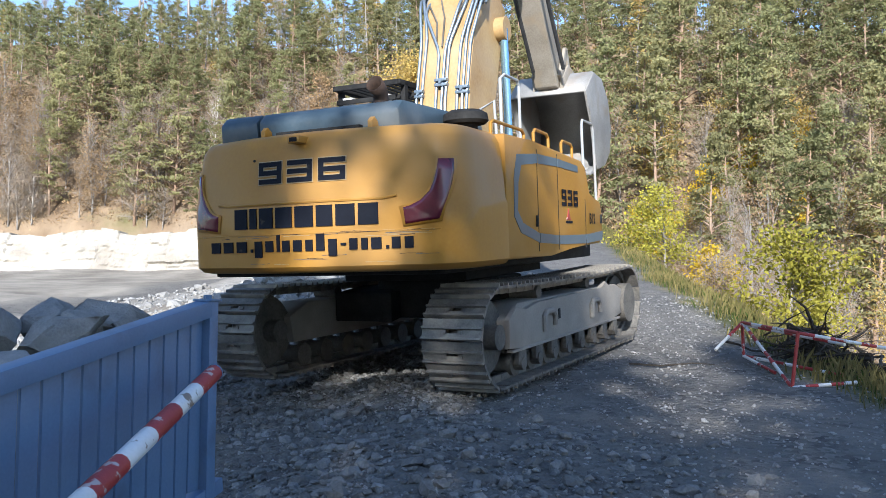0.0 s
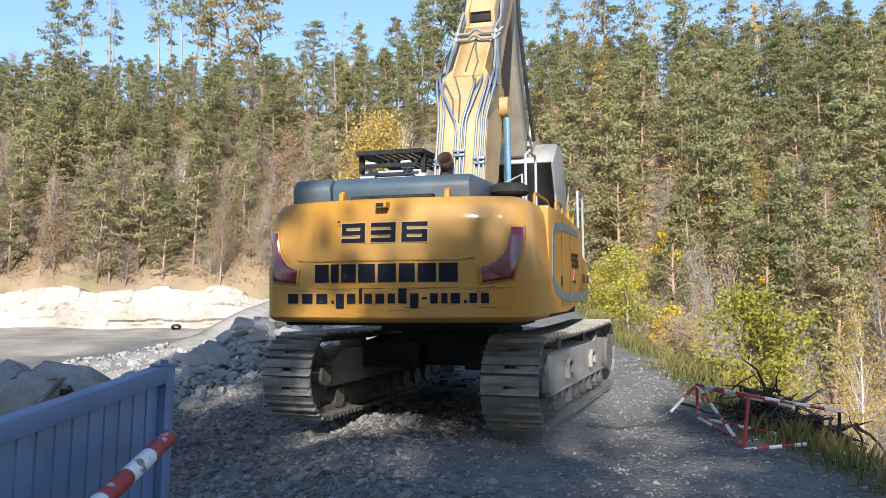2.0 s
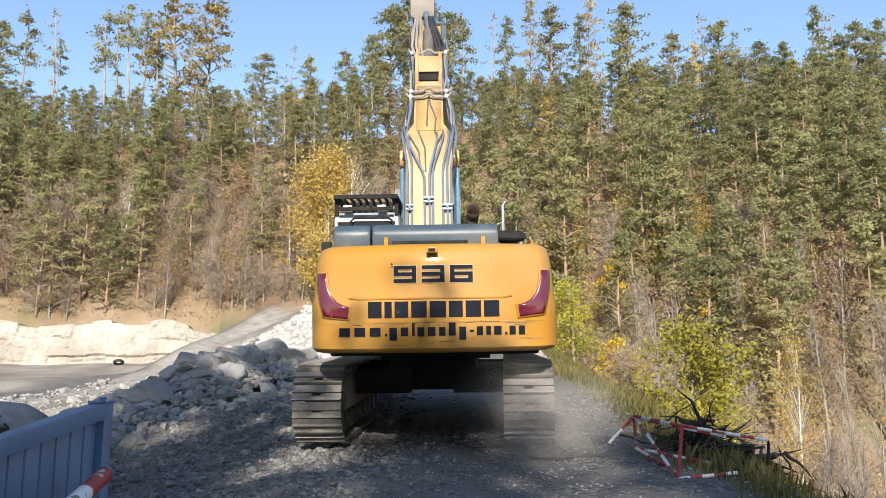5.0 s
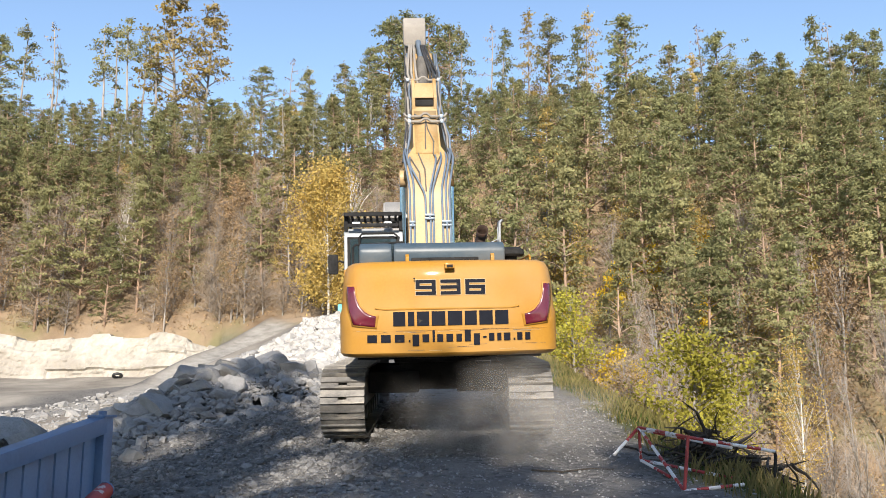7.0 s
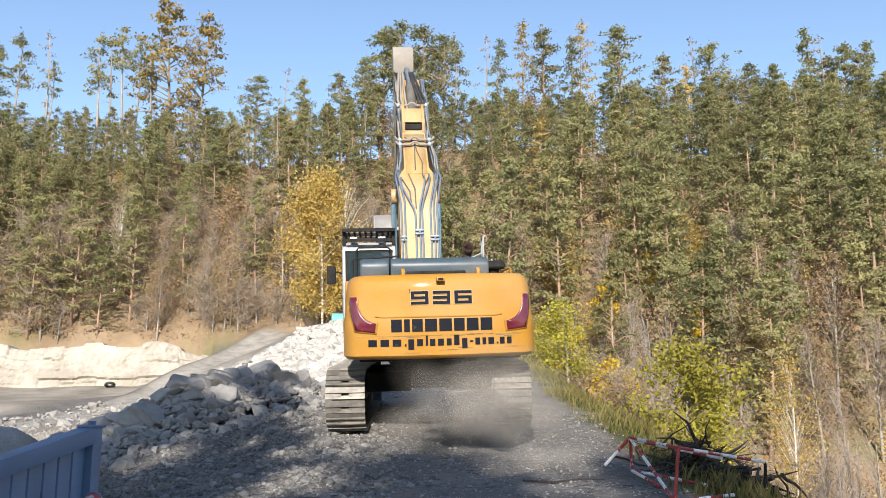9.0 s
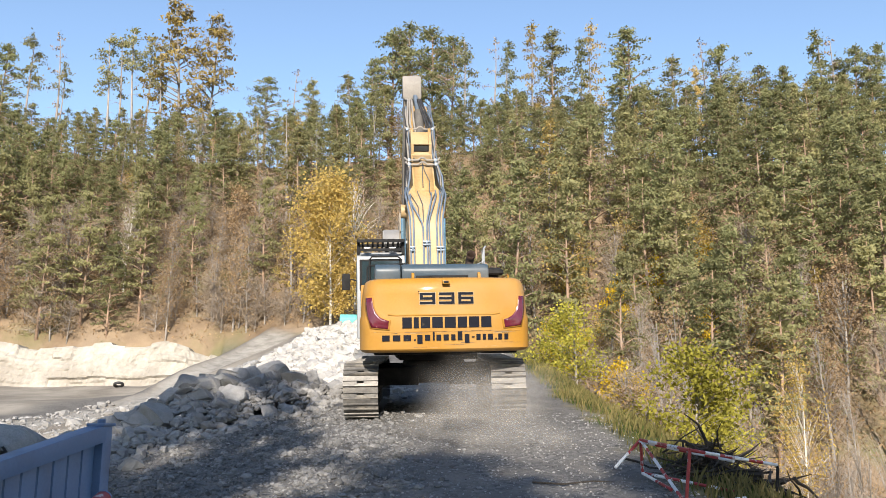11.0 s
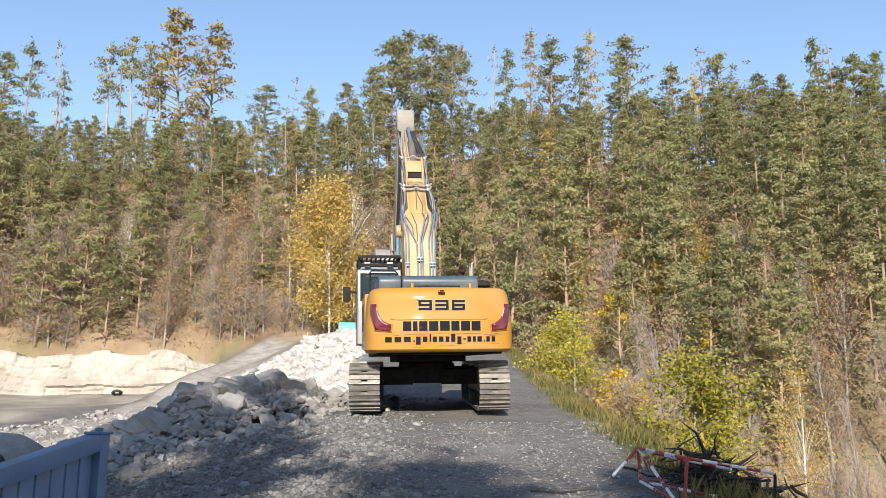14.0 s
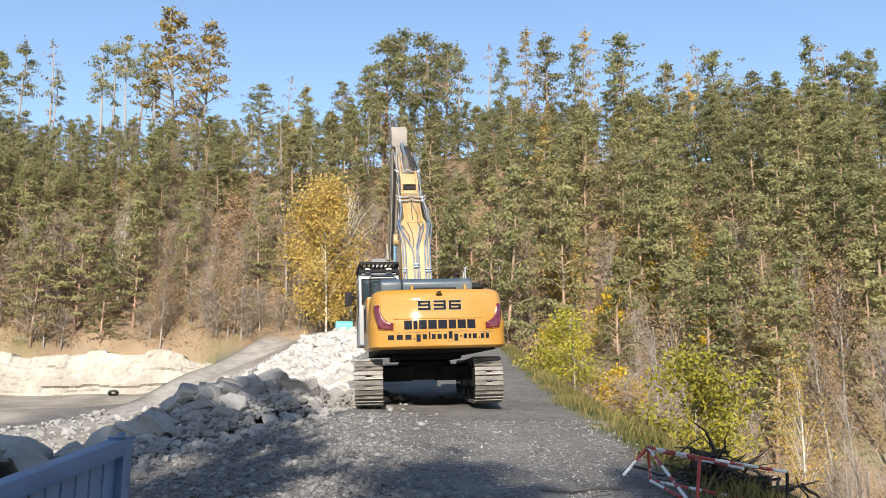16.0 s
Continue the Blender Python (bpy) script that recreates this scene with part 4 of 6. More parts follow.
def track_pose(s):
    """A place along the chain, in the frame's space: the shoe's +z looks outwards."""
    s %= TRACK_LEN
    straight, arc = 2 * TRACK_HALF, math.pi * TRACK_R
    if s < straight:                                   # lower run, towards the rear
        return Matrix.Translation((0, TRACK_HALF - s, TRACK_Z - TRACK_R)) @ pose(0, 0, 0, 180)
    s -= straight
    if s < arc:                                        # up round the rear
        a = s / TRACK_R
        return Matrix.Translation((0, -TRACK_HALF - TRACK_R * math.sin(a), TRACK_Z - TRACK_R * math.cos(a))) @ pose(0, 0, 0, 180 - math.degrees(a))
    s -= arc
    if s < straight:                                   # upper run, forwards, with a little sag
        sag = 0.03 * math.sin(math.pi * s / straight)
        return Matrix.Translation((0, -TRACK_HALF + s, TRACK_Z + TRACK_R - sag)) @ pose(0, 0, 0, 0)
    a = (s - straight) / TRACK_R
    return Matrix.Translation((0, TRACK_HALF + TRACK_R * math.sin(a), TRACK_Z + TRACK_R * math.cos(a))) @ pose(0, 0, 0, -math.degrees(a))


def shoe_mesh():
    bm = bmesh.new()
    h, w = 0.098, SHOE_W / 2
    # plate in four pieces round a pair of mud holes
    box(bm, -w, -0.06, -h, h, -0.005, 0.02)
    box(bm, 0.06, w, -h, h, -0.005, 0.02)
    box(bm, -0.06, 0.06, 0.02, h, -0.005, 0.02)
    box(bm, -0.06, 0.06, -h, -0.035, -0.005, 0.02)
    for y in (-0.085, 0.012):
        prism(bm, [(y - 0.014, 0.018), (y - 0.009, 0.05), (y + 0.009, 0.05), (y + 0.014, 0.018)], -w, w)
    for x in (-0.10, 0.07):
        box(bm, x, x + 0.035, -0.05, -0.02, 0.02, 0.032)
    box(bm, -0.13, -0.08, -h, h, -0.07, -0.005)
    box(bm, 0.08, 0.13, -h, h, -0.07, -0.005)
    me = bpy.data.meshes.new("track_shoe")
    bmesh.ops.recalc_face_normals(bm, faces=bm.faces)
    bm.to_mesh(me)
    bm.free()
    me.materials.append(SHOE)
    return me


def build_undercarriage(root):
    turn = pose(0, 0, 0, 0, 0, SLEW)
    bm = bmesh.new()
    box(bm, -0.62, 0.62, -0.75, 0.75, 0.55, 1.0, 0.05)
    for sx in (-1, 1):
        for sy in (-1, 1):
            prism(bm, [(sy * 0.35, 0.62), (sy * 0.35, 0.92), (sy * 0.95, 0.86), (sy * 0.95, 0.52)], min(sx * 0.3, sx * 1.1), max(sx * 0.3, sx * 1.1), 0.02)
    tube(bm, [(0, 0, 0.95), (0, 0, 1.06)], 0.62, 28)
    # near-black colour carries the shade under the deck as well as grease
    centre = part("centre_frame", bm, BLACK, root, "centre frame, coloured black for grease and for the shade under the machine")
    centre.matrix_basis = turn
    me, tracks = shoe_mesh(), []
    for s in (-1, 1):
        base = turn @ Matrix.Translation((s * GAUGE / 2, 0, 0))
        bm = bmesh.new()
        o = s * 0.20
        prism(bm, [(-1.72, 0.36), (-1.78, 0.66), (-1.45, 0.80), (1.45, 0.80), (1.70, 0.70), (1.74, 0.36)], -0.20, 0.20, 0.03)
        # outer cover plate with lugs and a step
        prism(bm, [(-1.80, 0.38), (-1.80, 0.66), (-1.62, 0.78), (-1.40, 0.72), (-1.05, 0.78), (1.0, 0.78), (1.15, 0.86), (1.30, 0.78), (1.55, 0.80), (1.80, 0.72), (1.80, 0.40), (1.2, 0.34), (-1.2, 0.34)], min(o, o + s * 0.06), max(o, o + s * 0.06), 0.01)
        fr = part("track_frame", bm, DUSTY, root, "dust-caked track frame")
        fr.matrix_basis = base
        for y in (-0.95, 0.55):
            b = bmesh.new()
            xx = s * 0.28
            tube(b, [(xx, y, 0.46), (xx, y, 0.62), (xx, y + 0.06, 0.66), (xx, y + 0.24, 0.66), (xx, y + 0.30, 0.60), (xx, y + 0.30, 0.50)], 0.032, 8)
            part("step_loop", b, DUSTY, fr)
        b = bmesh.new()
        box(b, s * 0.255 - 0.012, s * 0.255 + 0.012, -0.52, -0.46, 0.55, 0.66)
        part("frame_slot", b, BLACK, fr)
        b = bmesh.new()
        box(b, min(s * 0.2, s * 0.27), max(s * 0.2, s * 0.27), -1.75, 1.7, 0.335, 0.365, 0.006)
        part("frame_rib", b, DUSTY, fr)
        for k in range(8):
            y = -1.5 + 3.0 * k / 7
            b = bmesh.new()
            tube(b, [(-0.17, y, 0.20), (-0.11, y, 0.20), (-0.11, y, 0.20), (0.11, y, 0.20), (0.11, y, 0.20), (0.17, y, 0.20)], [0.125, 0.125, 0.10, 0.10, 0.125, 0.125], 16)
            tube(b, [(s * 0.15, y, 0.20), (s * 0.27, y, 0.20)], 0.065, 10)
            box(b, min(s * 0.2, s * 0.26), max(s * 0.2, s * 0.26), y - 0.09, y + 0.09, 0.20, 0.34, 0.01)
            part("track_roller", b, DARKDUST, fr)
        for y in (-0.8, 0.75):
            b = bmesh.new()
            tube(b, [(-0.16, y, 0.86), (0.16, y, 0.86)], 0.075, 12)
            part("carrier_roller", b, DARKDUST, fr)
        for y, nm in ((-TRACK_HALF, "idler"), (TRACK_HALF, "sprocket")):
            b = bmesh.new()
            tube(b, [(-0.11, y, TRACK_Z), (-0.06, y, TRACK_Z), (-0.06, y, TRACK_Z), (0.06, y, TRACK_Z), (0.06, y, TRACK_Z), (0.11, y, TRACK_Z)], [0.36, 0.36, 0.40, 0.40, 0.36, 0.36], 24)
            tube(b, [(-0.24, y, TRACK_Z), (0.26, y, TRACK_Z)], 0.20 if nm == "sprocket" else 0.12, 18)
            if nm == "sprocket":
                tube(b, [(s * 0.14, y, TRACK_Z), (s * 0.30, y, TRACK_Z)], 0.26, 20)
            part(nm, b, DARKDUST, fr)
        shoes = []
        for k in range(SHOES):
            sh = new("track_shoe", me)
            sh.parent = fr
            sh.matrix_basis = track_pose(k * TRACK_LEN / SHOES)
            shoes.append(sh)
        tracks.append((s, shoes))
    return tracks


excavator = thing("excavator", "yellow crawler excavator with raised boom driving away up the gravel road", "excavator")
build_upper(excavator)
build_boom(excavator)
TRACKS = build_undercarriage(excavator)

# ---- gate, barrier pole and broken railing ----
GATE_A, GATE_B = Vector((-1.42, 4.81, 1.45)), Vector((-2.0, 2.55, 1.045))   # top of the closing post, and the rail towards the hinge


def build_gate():
    g = thing("gate", "blue-grey painted steel gate leaf with upright boards", "gate")
    d = GATE_B - GATE_A
    flat = Vector((d.x, d.y, 0)).normalized()
    nrm = Vector((-flat.y, flat.x, 0))
    ang = math.degrees(math.atan2(flat.y, flat.x))
    ln = Vector((d.x, d.y, 0)).length
    slope = math.degrees(math.atan2(d.z, ln))
    base = Matrix.Translation(GATE_A) @ pose(0, 0, 0, 0, 0, ang)
    bm = bmesh.new()
    box(bm, -0.045, 0.045, -0.045, 0.045, -1.13, -0.02, 0.008)
    p = part("post", bm, GATEM, g); p.matrix_basis = base
    bm = bmesh.new()
    box(bm, -0.06, 0.06, -0.055, 0.055, -0.025, -0.01, 0.004)
    tube(bm, [(0.0, 0.0, -0.01), (0.0, 0.0, 0.012)], 0.022, 10)
    p = part("post_cap", bm, GATEM, g); p.matrix_basis = base
    bm = bmesh.new()
    box(bm, 0.04, ln * 1.02, -0.05, 0.05, -0.105, -0.015, 0.006)
    p = part("top_rail", bm, GATEM, g); p.matrix_basis = base @ pose(0, 0, 0, 0, -slope)
    bm = bmesh.new()
    box(bm, 0.04, ln * 1.02, -0.04, 0.04, -1.10, -1.02, 0.006)
    p = part("bottom_rail", bm, GATEM, g); p.matrix_basis = base @ pose(0, 0, 0, 0, -slope)
    pitch, k = 0.122, 0
    while 0.06 + pitch * k < ln - 0.1:
        x = 0.055 + pitch * k
        bm = bmesh.new()
        dz = d.z * x / ln
        box(bm, x, x + pitch - 0.017, -0.012, 0.004, -1.03 + dz, -0.08 + dz, 0.003)
        box(bm, x, x + 0.006, -0.02, -0.012, -1.03 + dz, -0.08 + dz)
        p = part("board", bm, GATEM, g); p.matrix_basis = base
        k += 1
    return g


build_gate()


def striped(root, a, b, r, n, first=0, name="stripe"):
    """A tube from a to b in n red and white lengths, each a part."""
    a, b = Vector(a), Vector(b)
    for k in range(n):
        bm = bmesh.new()
        tube(bm, [a + (b - a) * (k / n), a + (b - a) * ((k + 1) / n)], r, 12)
        part(name, bm, (REDP, WHITEP)[(k + first) % 2], root)


barrier = thing("barrier_pole", "red and white striped steel barrier pole, paint flaking", "barrier")
B0, B1 = Vector((-1.26, 4.40, 1.07)), Vector((-1.36, 2.0, 0.52))
striped(barrier, B0, B1, 0.042, 9)
bm = bmesh.new()
tube(bm, [B0, B0 + (B0 - B1).normalized() * 0.012], 0.044, 12)
part("end_cap", bm, GATEM, barrier)
bm = bmesh.new()
tube(bm, [B1 + Vector((0, 0.05, -0.04)), Vector((B1.x, B1.y + 0.05, land(B1.x, B1.y) - 0.1))], 0.05, 10)
part("support_post", bm, GATEM, barrier)


railing = thing("broken_railing", "bent red and white tube railing, collapsed at the road edge", "railing")
RA, RAB, RTIP, RB, RBB, RD, RDB = (3.43, 10.4, 1.17), (3.44, 10.4, 0.77), (3.04, 10.2, 0.85), (3.49, 8.9, 1.11), (3.42, 8.9, 0.55), (4.54, 9.1, 0.94), (4.53, 9.1, 0.66)
for a, b, n, f in ((RA, RTIP, 2, 0), (RA, RAB, 1, 0), (RB, RBB, 1, 0), (RA, RB, 5, 0), (RB, RD, 6, 0), (RAB, (4.19, 9.4, 0.63), 7, 0), (RBB, (4.08, 8.9, 0.61), 5, 1),
                   (RA, RBB, 6, 1), (RAB, (3.55, 9.7, 0.63), 2, 1), (RBB, (3.53, 8.7, 0.54), 1, 1), ((3.45, 10.3, 1.14), (4.01, 9.0, 0.99), 7, 1)):
    striped(railing, a, b, 0.019, n, f, "tube")
bm = bmesh.new()
tube(bm, [RD, (4.55, 9.1, 0.90), RDB], 0.018, 8)
part("end_post", bm, BLACK, railing)


# ---- rocks ----
def rock_mesh(seed, n=2, flat=0.75):
    r = random.Random(seed)
    bm = bmesh.new()
    bmesh.ops.create_icosphere(bm, subdivisions=n, radius=1.0)
    cuts = [(Vector((r.uniform(-1, 1), r.uniform(-1, 1), r.uniform(-1, 1))).normalized(), r.uniform(0.36, 0.72)) for _ in range(15)]
    for v in bm.verts:
        for d, k in cuts:
            o = v.co.dot(d) - k
            if o > 0:
                v.co -= d * o
        v.co *= 1 + 0.07 * noise.noise(v.co * 2.3 + Vector((seed, 0, 0))) + 0.045 * noise.noise(v.co * 6.5 + Vector((0, seed, 0)))
        v.co.z *= flat
    me = bpy.data.meshes.new("rock")
    bm.to_mesh(me)
    bm.free()
    me.materials.append(ROCK)
    return me


ROCKS = [rock_mesh(s, 3, 0.6 + 0.06 * (s % 5)) for s in range(9)]
rr = random.Random(11)


def put_rock(x, y, z, size, label="pale grey limestone boulder in a heap", group="heap of boulders", sink=0.35):
    ob = new("boulder", rr.choice(ROCKS))
    ob.matrix_world = Matrix.Translation((x, y, z + size * (0.5 - sink))) @ pose(0, 0, 0, rr.uniform(-30, 30), rr.uniform(-30, 30), rr.uniform(0, 360)) @ Matrix.Diagonal((size * rr.uniform(0.8, 1.25), size * rr.uniform(0.7, 1.1), size * rr.uniform(0.7, 1.05), 1))
    tagged(ob, label, "rock", group)


def heap_z(x, y):
    """The boulder heap beside the road, over the land."""
    t = ((x + 5.4) * 3.9 + (y - 15.8) * 6.2) / (3.9 ** 2 + 6.2 ** 2)
    off = abs(-(x + 5.4) * 6.2 + (y - 15.8) * 3.9) / math.hypot(3.9, 6.2)
    k = max(0.0, 1 - off / 1.7) * sstep(-0.2, 0.25, t) * (1 - sstep(0.8, 1.2, t))
    return land(x, y) + k * (0.30 + 0.55 * sstep(0, 0.55, t) * (1 - 0.35 * sstep(0.6, 1.0, t)))


placed = 0
while placed < 105:
    t, w = rr.uniform(-0.05, 1.02), rr.gauss(0.1, 0.5)
    x, y = -5.4 + 3.9 * t - 0.85 * w, 15.8 + 6.2 * t + 0.53 * w
    if abs(w) > 1.9:
        continue
    put_rock(x, y, heap_z(x, y), rr.choice((0.16, 0.2, 0.24, 0.3, 0.36, 0.46)) * rr.uniform(0.85, 1.15))
    placed += 1
for k in range(34):
    t, w = rr.uniform(0.1, 1.0), rr.gauss(0.15, 0.3)
    x, y = -5.4 + 3.9 * t - 0.85 * w, 15.8 + 6.2 * t + 0.53 * w
    put_rock(x, y, heap_z(x, y), rr.uniform(0.36, 0.6), "large pale limestone block on the crest of the heap", sink=0.3)
for x, y, s, top in ((-4.0, 8.6, 0.62, 1.28), (-3.55, 9.3, 0.5, 1.22), (-4.75, 8.4, 0.7, 1.36), (-5.6, 8.8, 0.75, 1.40), (-3.25, 9.8, 0.42, 1.28), (-3.9, 7.5, 0.45, 1.0), (-6.5, 8.6, 0.8, 1.35), (-3.75, 9.4, 0.62, 1.38), (-4.3, 9.1, 0.6, 1.42), (-3.95, 9.0, 0.5, 1.3), (-4.4, 7.4, 0.5, 1.0),
                     (-4.2, 9.0, 0.8, 0.75), (-5.1, 8.9, 0.9, 0.75), (-3.5, 8.6, 0.6, 0.7), (-6.0, 8.9, 0.9, 0.7), (-3.0, 9.2, 0.5, 0.6), (-4.9, 7.6, 0.7, 0.6), (-3.7, 7.9, 0.6, 0.55), (-5.7, 7.9, 0.7, 0.7)):
    put_rock(x, y, top - s * 0.36, s, "pale boulder in the shade behind the gate", "boulders by the gate", sink=0.5)


def scatter(name, count, place, size, material, seed, label, category):
    """Loose stones, joined: jittered eight-sided lumps lying on the ground."""
    g = np.random.default_rng(seed)
    f = (1 + 5 ** 0.5) / 2
    ico = np.array([(-1, f, 0), (1, f, 0), (-1, -f, 0), (1, -f, 0), (0, -1, f), (0, 1, f), (0, -1, -f), (0, 1, -f), (f, 0, -1), (f, 0, 1), (-f, 0, -1), (-f, 0, 1)]) / 1.9
    tri = np.array([(0, 11, 5), (0, 5, 1), (0, 1, 7), (0, 7, 10), (0, 10, 11), (1, 5, 9), (5, 11, 4), (11, 10, 2), (10, 7, 6), (7, 1, 8), (3, 9, 4), (3, 4, 2), (3, 2, 6), (3, 6, 8), (3, 8, 9), (4, 9, 5), (2, 4, 11), (6, 2, 10), (8, 6, 7), (9, 8, 1)])
    vs, fs = [], []
    for i in range(count):
        x, y, z = place(g)
        s = size(g)
        a, b = g.uniform(0, 6.28), g.uniform(-0.5, 0.5)
        v = ico * (1 + g.uniform(-0.28, 0.28, (12, 1))) * (s * g.uniform(0.7, 1.3), s * g.uniform(0.6, 1.0), s * g.uniform(0.45, 0.8))
        v = v @ np.array(Euler((b, b * 0.7, a)).to_matrix()).T + (x, y, z + s * 0.18)
        vs.append(v), fs.append(tri + 12 * i)
    me = bpy.data.meshes.new(name)
    me.from_pydata(np.concatenate(vs).tolist(), [], np.concatenate(fs).tolist())
    return tagged(mesh_object(name, me, material), label, category, kind="stuff")


def coarse_side(g):
    """The loose, broken side of the road, left of the wheel tracks."""
    while True:
        y = 4.0 + 14 * g.random() ** 1.2
        x = g.uniform(-4.5, 2.2)
        dense = sstep(1.0, -1.0, x - 0.25 * math.sin(y * 0.7) - 0.06 * (y - 6)) + 0.5 * sstep(7.6, 6.2, y) * sstep(2.4, 1.0, x)
        if g.random() < dense * (0.45 + 0.9 * (noise.noise((x * 0.8, y * 0.8, 4)) + 0.5)):
            return x, y, land(x, y)


def anywhere(g):
    y = 4.5 + 12 * g.random() ** 1.3
    x = g.uniform(-2.5, 4.6)
    return x, y, land(x, y)


scatter("gravel", 15000, coarse_side, lambda g: float(np.clip(g.lognormal(-3.75, 0.5), 0.012, 0.085)), PEBBLE, 5, "loose crushed stone along the side of the road", "gravel")
scatter("fine_gravel", 9000, anywhere, lambda g: float(np.clip(g.lognormal(-4.5, 0.4), 0.006, 0.03)), PEBBLE, 15, "fine grit over the packed road", "gravel")


def heap_rubble(g):
    t, w = g.uniform(-0.3, 1.25), g.normal(0, 1.1)
    x, y = -5.4 + 3.9 * t - 0.85 * w, 15.8 + 6.2 * t + 0.53 * w
    return x, y, heap_z(x, y)


scatter("rubble", 7000, heap_rubble, lambda g: float(np.clip(g.lognormal(-2.9, 0.6), 0.025, 0.18)), ROCK, 6, "small broken limestone filling the boulder heap", "rubble")


def white_road(g):
    y = 21 + 42 * g.random() ** 1.5
    x = g.uniform(-4.6, -0.7 + max(0.0, 0.12 * (y - 36)))
    return x, y, land(x, y)


scatter("white_rubble", 5000, white_road, lambda g: float(np.clip(g.lognormal(-2.3, 0.6), 0.04, 0.4)), WHITEROCK, 7, "white limestone rubble spread over the climbing road", "rubble")


def basin_stones(g):
    y = 14 + 40 * g.random() ** 1.4
    x = -5.5 - 14 * g.random()
    return x, y, land(x, y)


scatter("basin_rubble", 4500, basin_stones, lambda g: float(np.clip(g.lognormal(-2.6, 0.6), 0.03, 0.4)), ROCK, 8, "scattered stones on the slope to the quarry basin", "rubble")


# ---- quarry face ----
def build_cliff():
    bm = bmesh.new()
    cols, rows = 300, 26
    grid = []
    for j in range(rows + 1):
        row = []
        for i in range(cols + 1):
            x = -64 + 55 * i / cols
            k = j / rows
            yb = 77.2 + 1.6 * hn(x, 0, 0.12, 3) + 2.5 * sstep(-19, -11, x)
            z0 = 2.4 + 2.5 * sstep(-19, -11, x)
            top = 7.2 + 0.8 * hn(x, 0, 0.25, 6) + 0.15 * noise.cell((x * 0.6, 3, 1)) - 0.8 * sstep(-19, -13, x)
            kk = k + 0.03 * hn(x, 0, 0.3, 9)
            y = yb + 1.6 * k + 0.22 * noise.cell((x * 0.07, kk * 5, 2)) + 0.12 * noise.cell((x * 0.3 + 4, kk * 9, 7)) + 0.4 * noise.noise((x * 0.35, k * 2, 2)) + 0.16 * noise.noise((x * 1.6, k * 9, 7)) + 0.07 * noise.noise((x * 4, k * 20, 3))
            row.append(bm.verts.new((x, y, z0 + (top - z0) * k)))
        grid.append(row)
    for a, b in zip(grid, grid[1:]):
        for i in range(cols):
            bm.faces.new((a[i], a[i + 1], b[i + 1], b[i]))
    back = [bm.verts.new((v.co.x, v.co.y + 5, v.co.z - 0.2)) for v in grid[-1]]
    for i in range(cols):
        bm.faces.new((grid[-1][i], grid[-1][i + 1], back[i + 1], back[i]))
    tagged(mesh_object("quarry_face", bm, CLIFFM), "white layered limestone quarry face", "cliff", kind="structure")


build_cliff()
bm = bmesh.new()
tube(bm, [(0.55 * math.cos(a), 0, 0.55 * math.sin(a)) for a in np.linspace(0, 2 * math.pi, 25)], 0.2, 10, False)
old_tyre = mesh_object("tyre", bm, RUBBER, smooth=True)
old_tyre.matrix_world = Matrix.Translation((-21.2, 74.0, land(-21.2, 74.0) + 0.25)) @ pose(0, 0, 0, 62, 0, 15) @ Matrix.Diagonal((0.6, 0.6, 0.6, 1))
tagged(old_tyre, "old black tyre lying in the quarry basin", "tyre")
bm = bmesh.new()
prism(bm, [(-1.6, 0), (-1.6, 1.2), (-1.2, 1.9), (1.2, 1.9), (1.7, 1.3), (1.7, 0)], -1.6, 1.6, 0.12)
tarp = mesh_object("tarpaulin_cover", bm, TEAL, smooth=True)
tarp.matrix_world = Matrix.Translation((-1.75, 64, land(-1.75, 64) - 0.1)) @ Matrix.Diagonal((0.4, 0.5, 0.4, 1))
tagged(tarp, "stack under a teal tarpaulin at the road's end", "tarpaulin")


# ---- trees ----
def leaf_quads(centres, normals_up, length, width, g, droop=0.0):
    """Small quads round given centres, turned at random: needles and leaves."""
    n = len(centres)
    up = g.normal(size=(n, 3)) * 0.75 + normals_up * 1.3
    d = np.cross(up, g.normal(size=(n, 3)))
    d /= np.linalg.norm(d, axis=1)[:, None]
    s = np.cross(up, d)
    s /= np.linalg.norm(s, axis=1)[:, None]
    L = (length * g.uniform(0.6, 1.3, n))[:, None] * d
    W = (width * g.uniform(0.6, 1.3, n))[:, None] * s
    v = np.stack([centres - L / 2 - W * 0.3, centres - W / 2 + L * 0.1, centres + L / 2, centres + W / 2 + L * 0.1], 1).reshape(-1, 3)
    f = np.arange(4 * n).reshape(-1, 4)
    return v, f


def data_mesh(name, v, f, material):
    me = bpy.data.meshes.new(name)
    me.from_pydata(v.tolist(), [], f.tolist())
    me.materials.append(material)
    return me


def trunk_mesh(name, g, height, radius, limbs, material, bend=0.25, forks=0):
    """A tapered trunk and its limbs; limbs are (start, end) pairs."""
    bm = bmesh.new()
    ph = g.uniform(0, 6.28)
    axis = lambda z: Vector((bend * math.sin(z * 0.25 + ph), bend * math.cos(z * 0.21 + ph), z))
    zs = [height * k / 8 for k in range(9)]
    tube(bm, [axis(z) - Vector((0, 0, 0.4 if k == 0 else 0)) for k, z in enumerate(zs)], [radius * (1.15 - 0.95 * k / 8) for k in range(9)], 7)
    for z0, end, r in limbs:
        a = axis(z0)
        e = Vector(end)
        m = (a + e) / 2 + Vector((0, 0, 0.12 * (e - a).length))
        tube(bm, [a, m, e], [r, r * 0.65, r * 0.25], 5)
    me = bpy.data.meshes.new(name)
    bm.to_mesh(me)
    bm.free()
    me.materials.append(material)
    me.polygons.foreach_set("use_smooth", [True] * len(me.polygons))
    return me


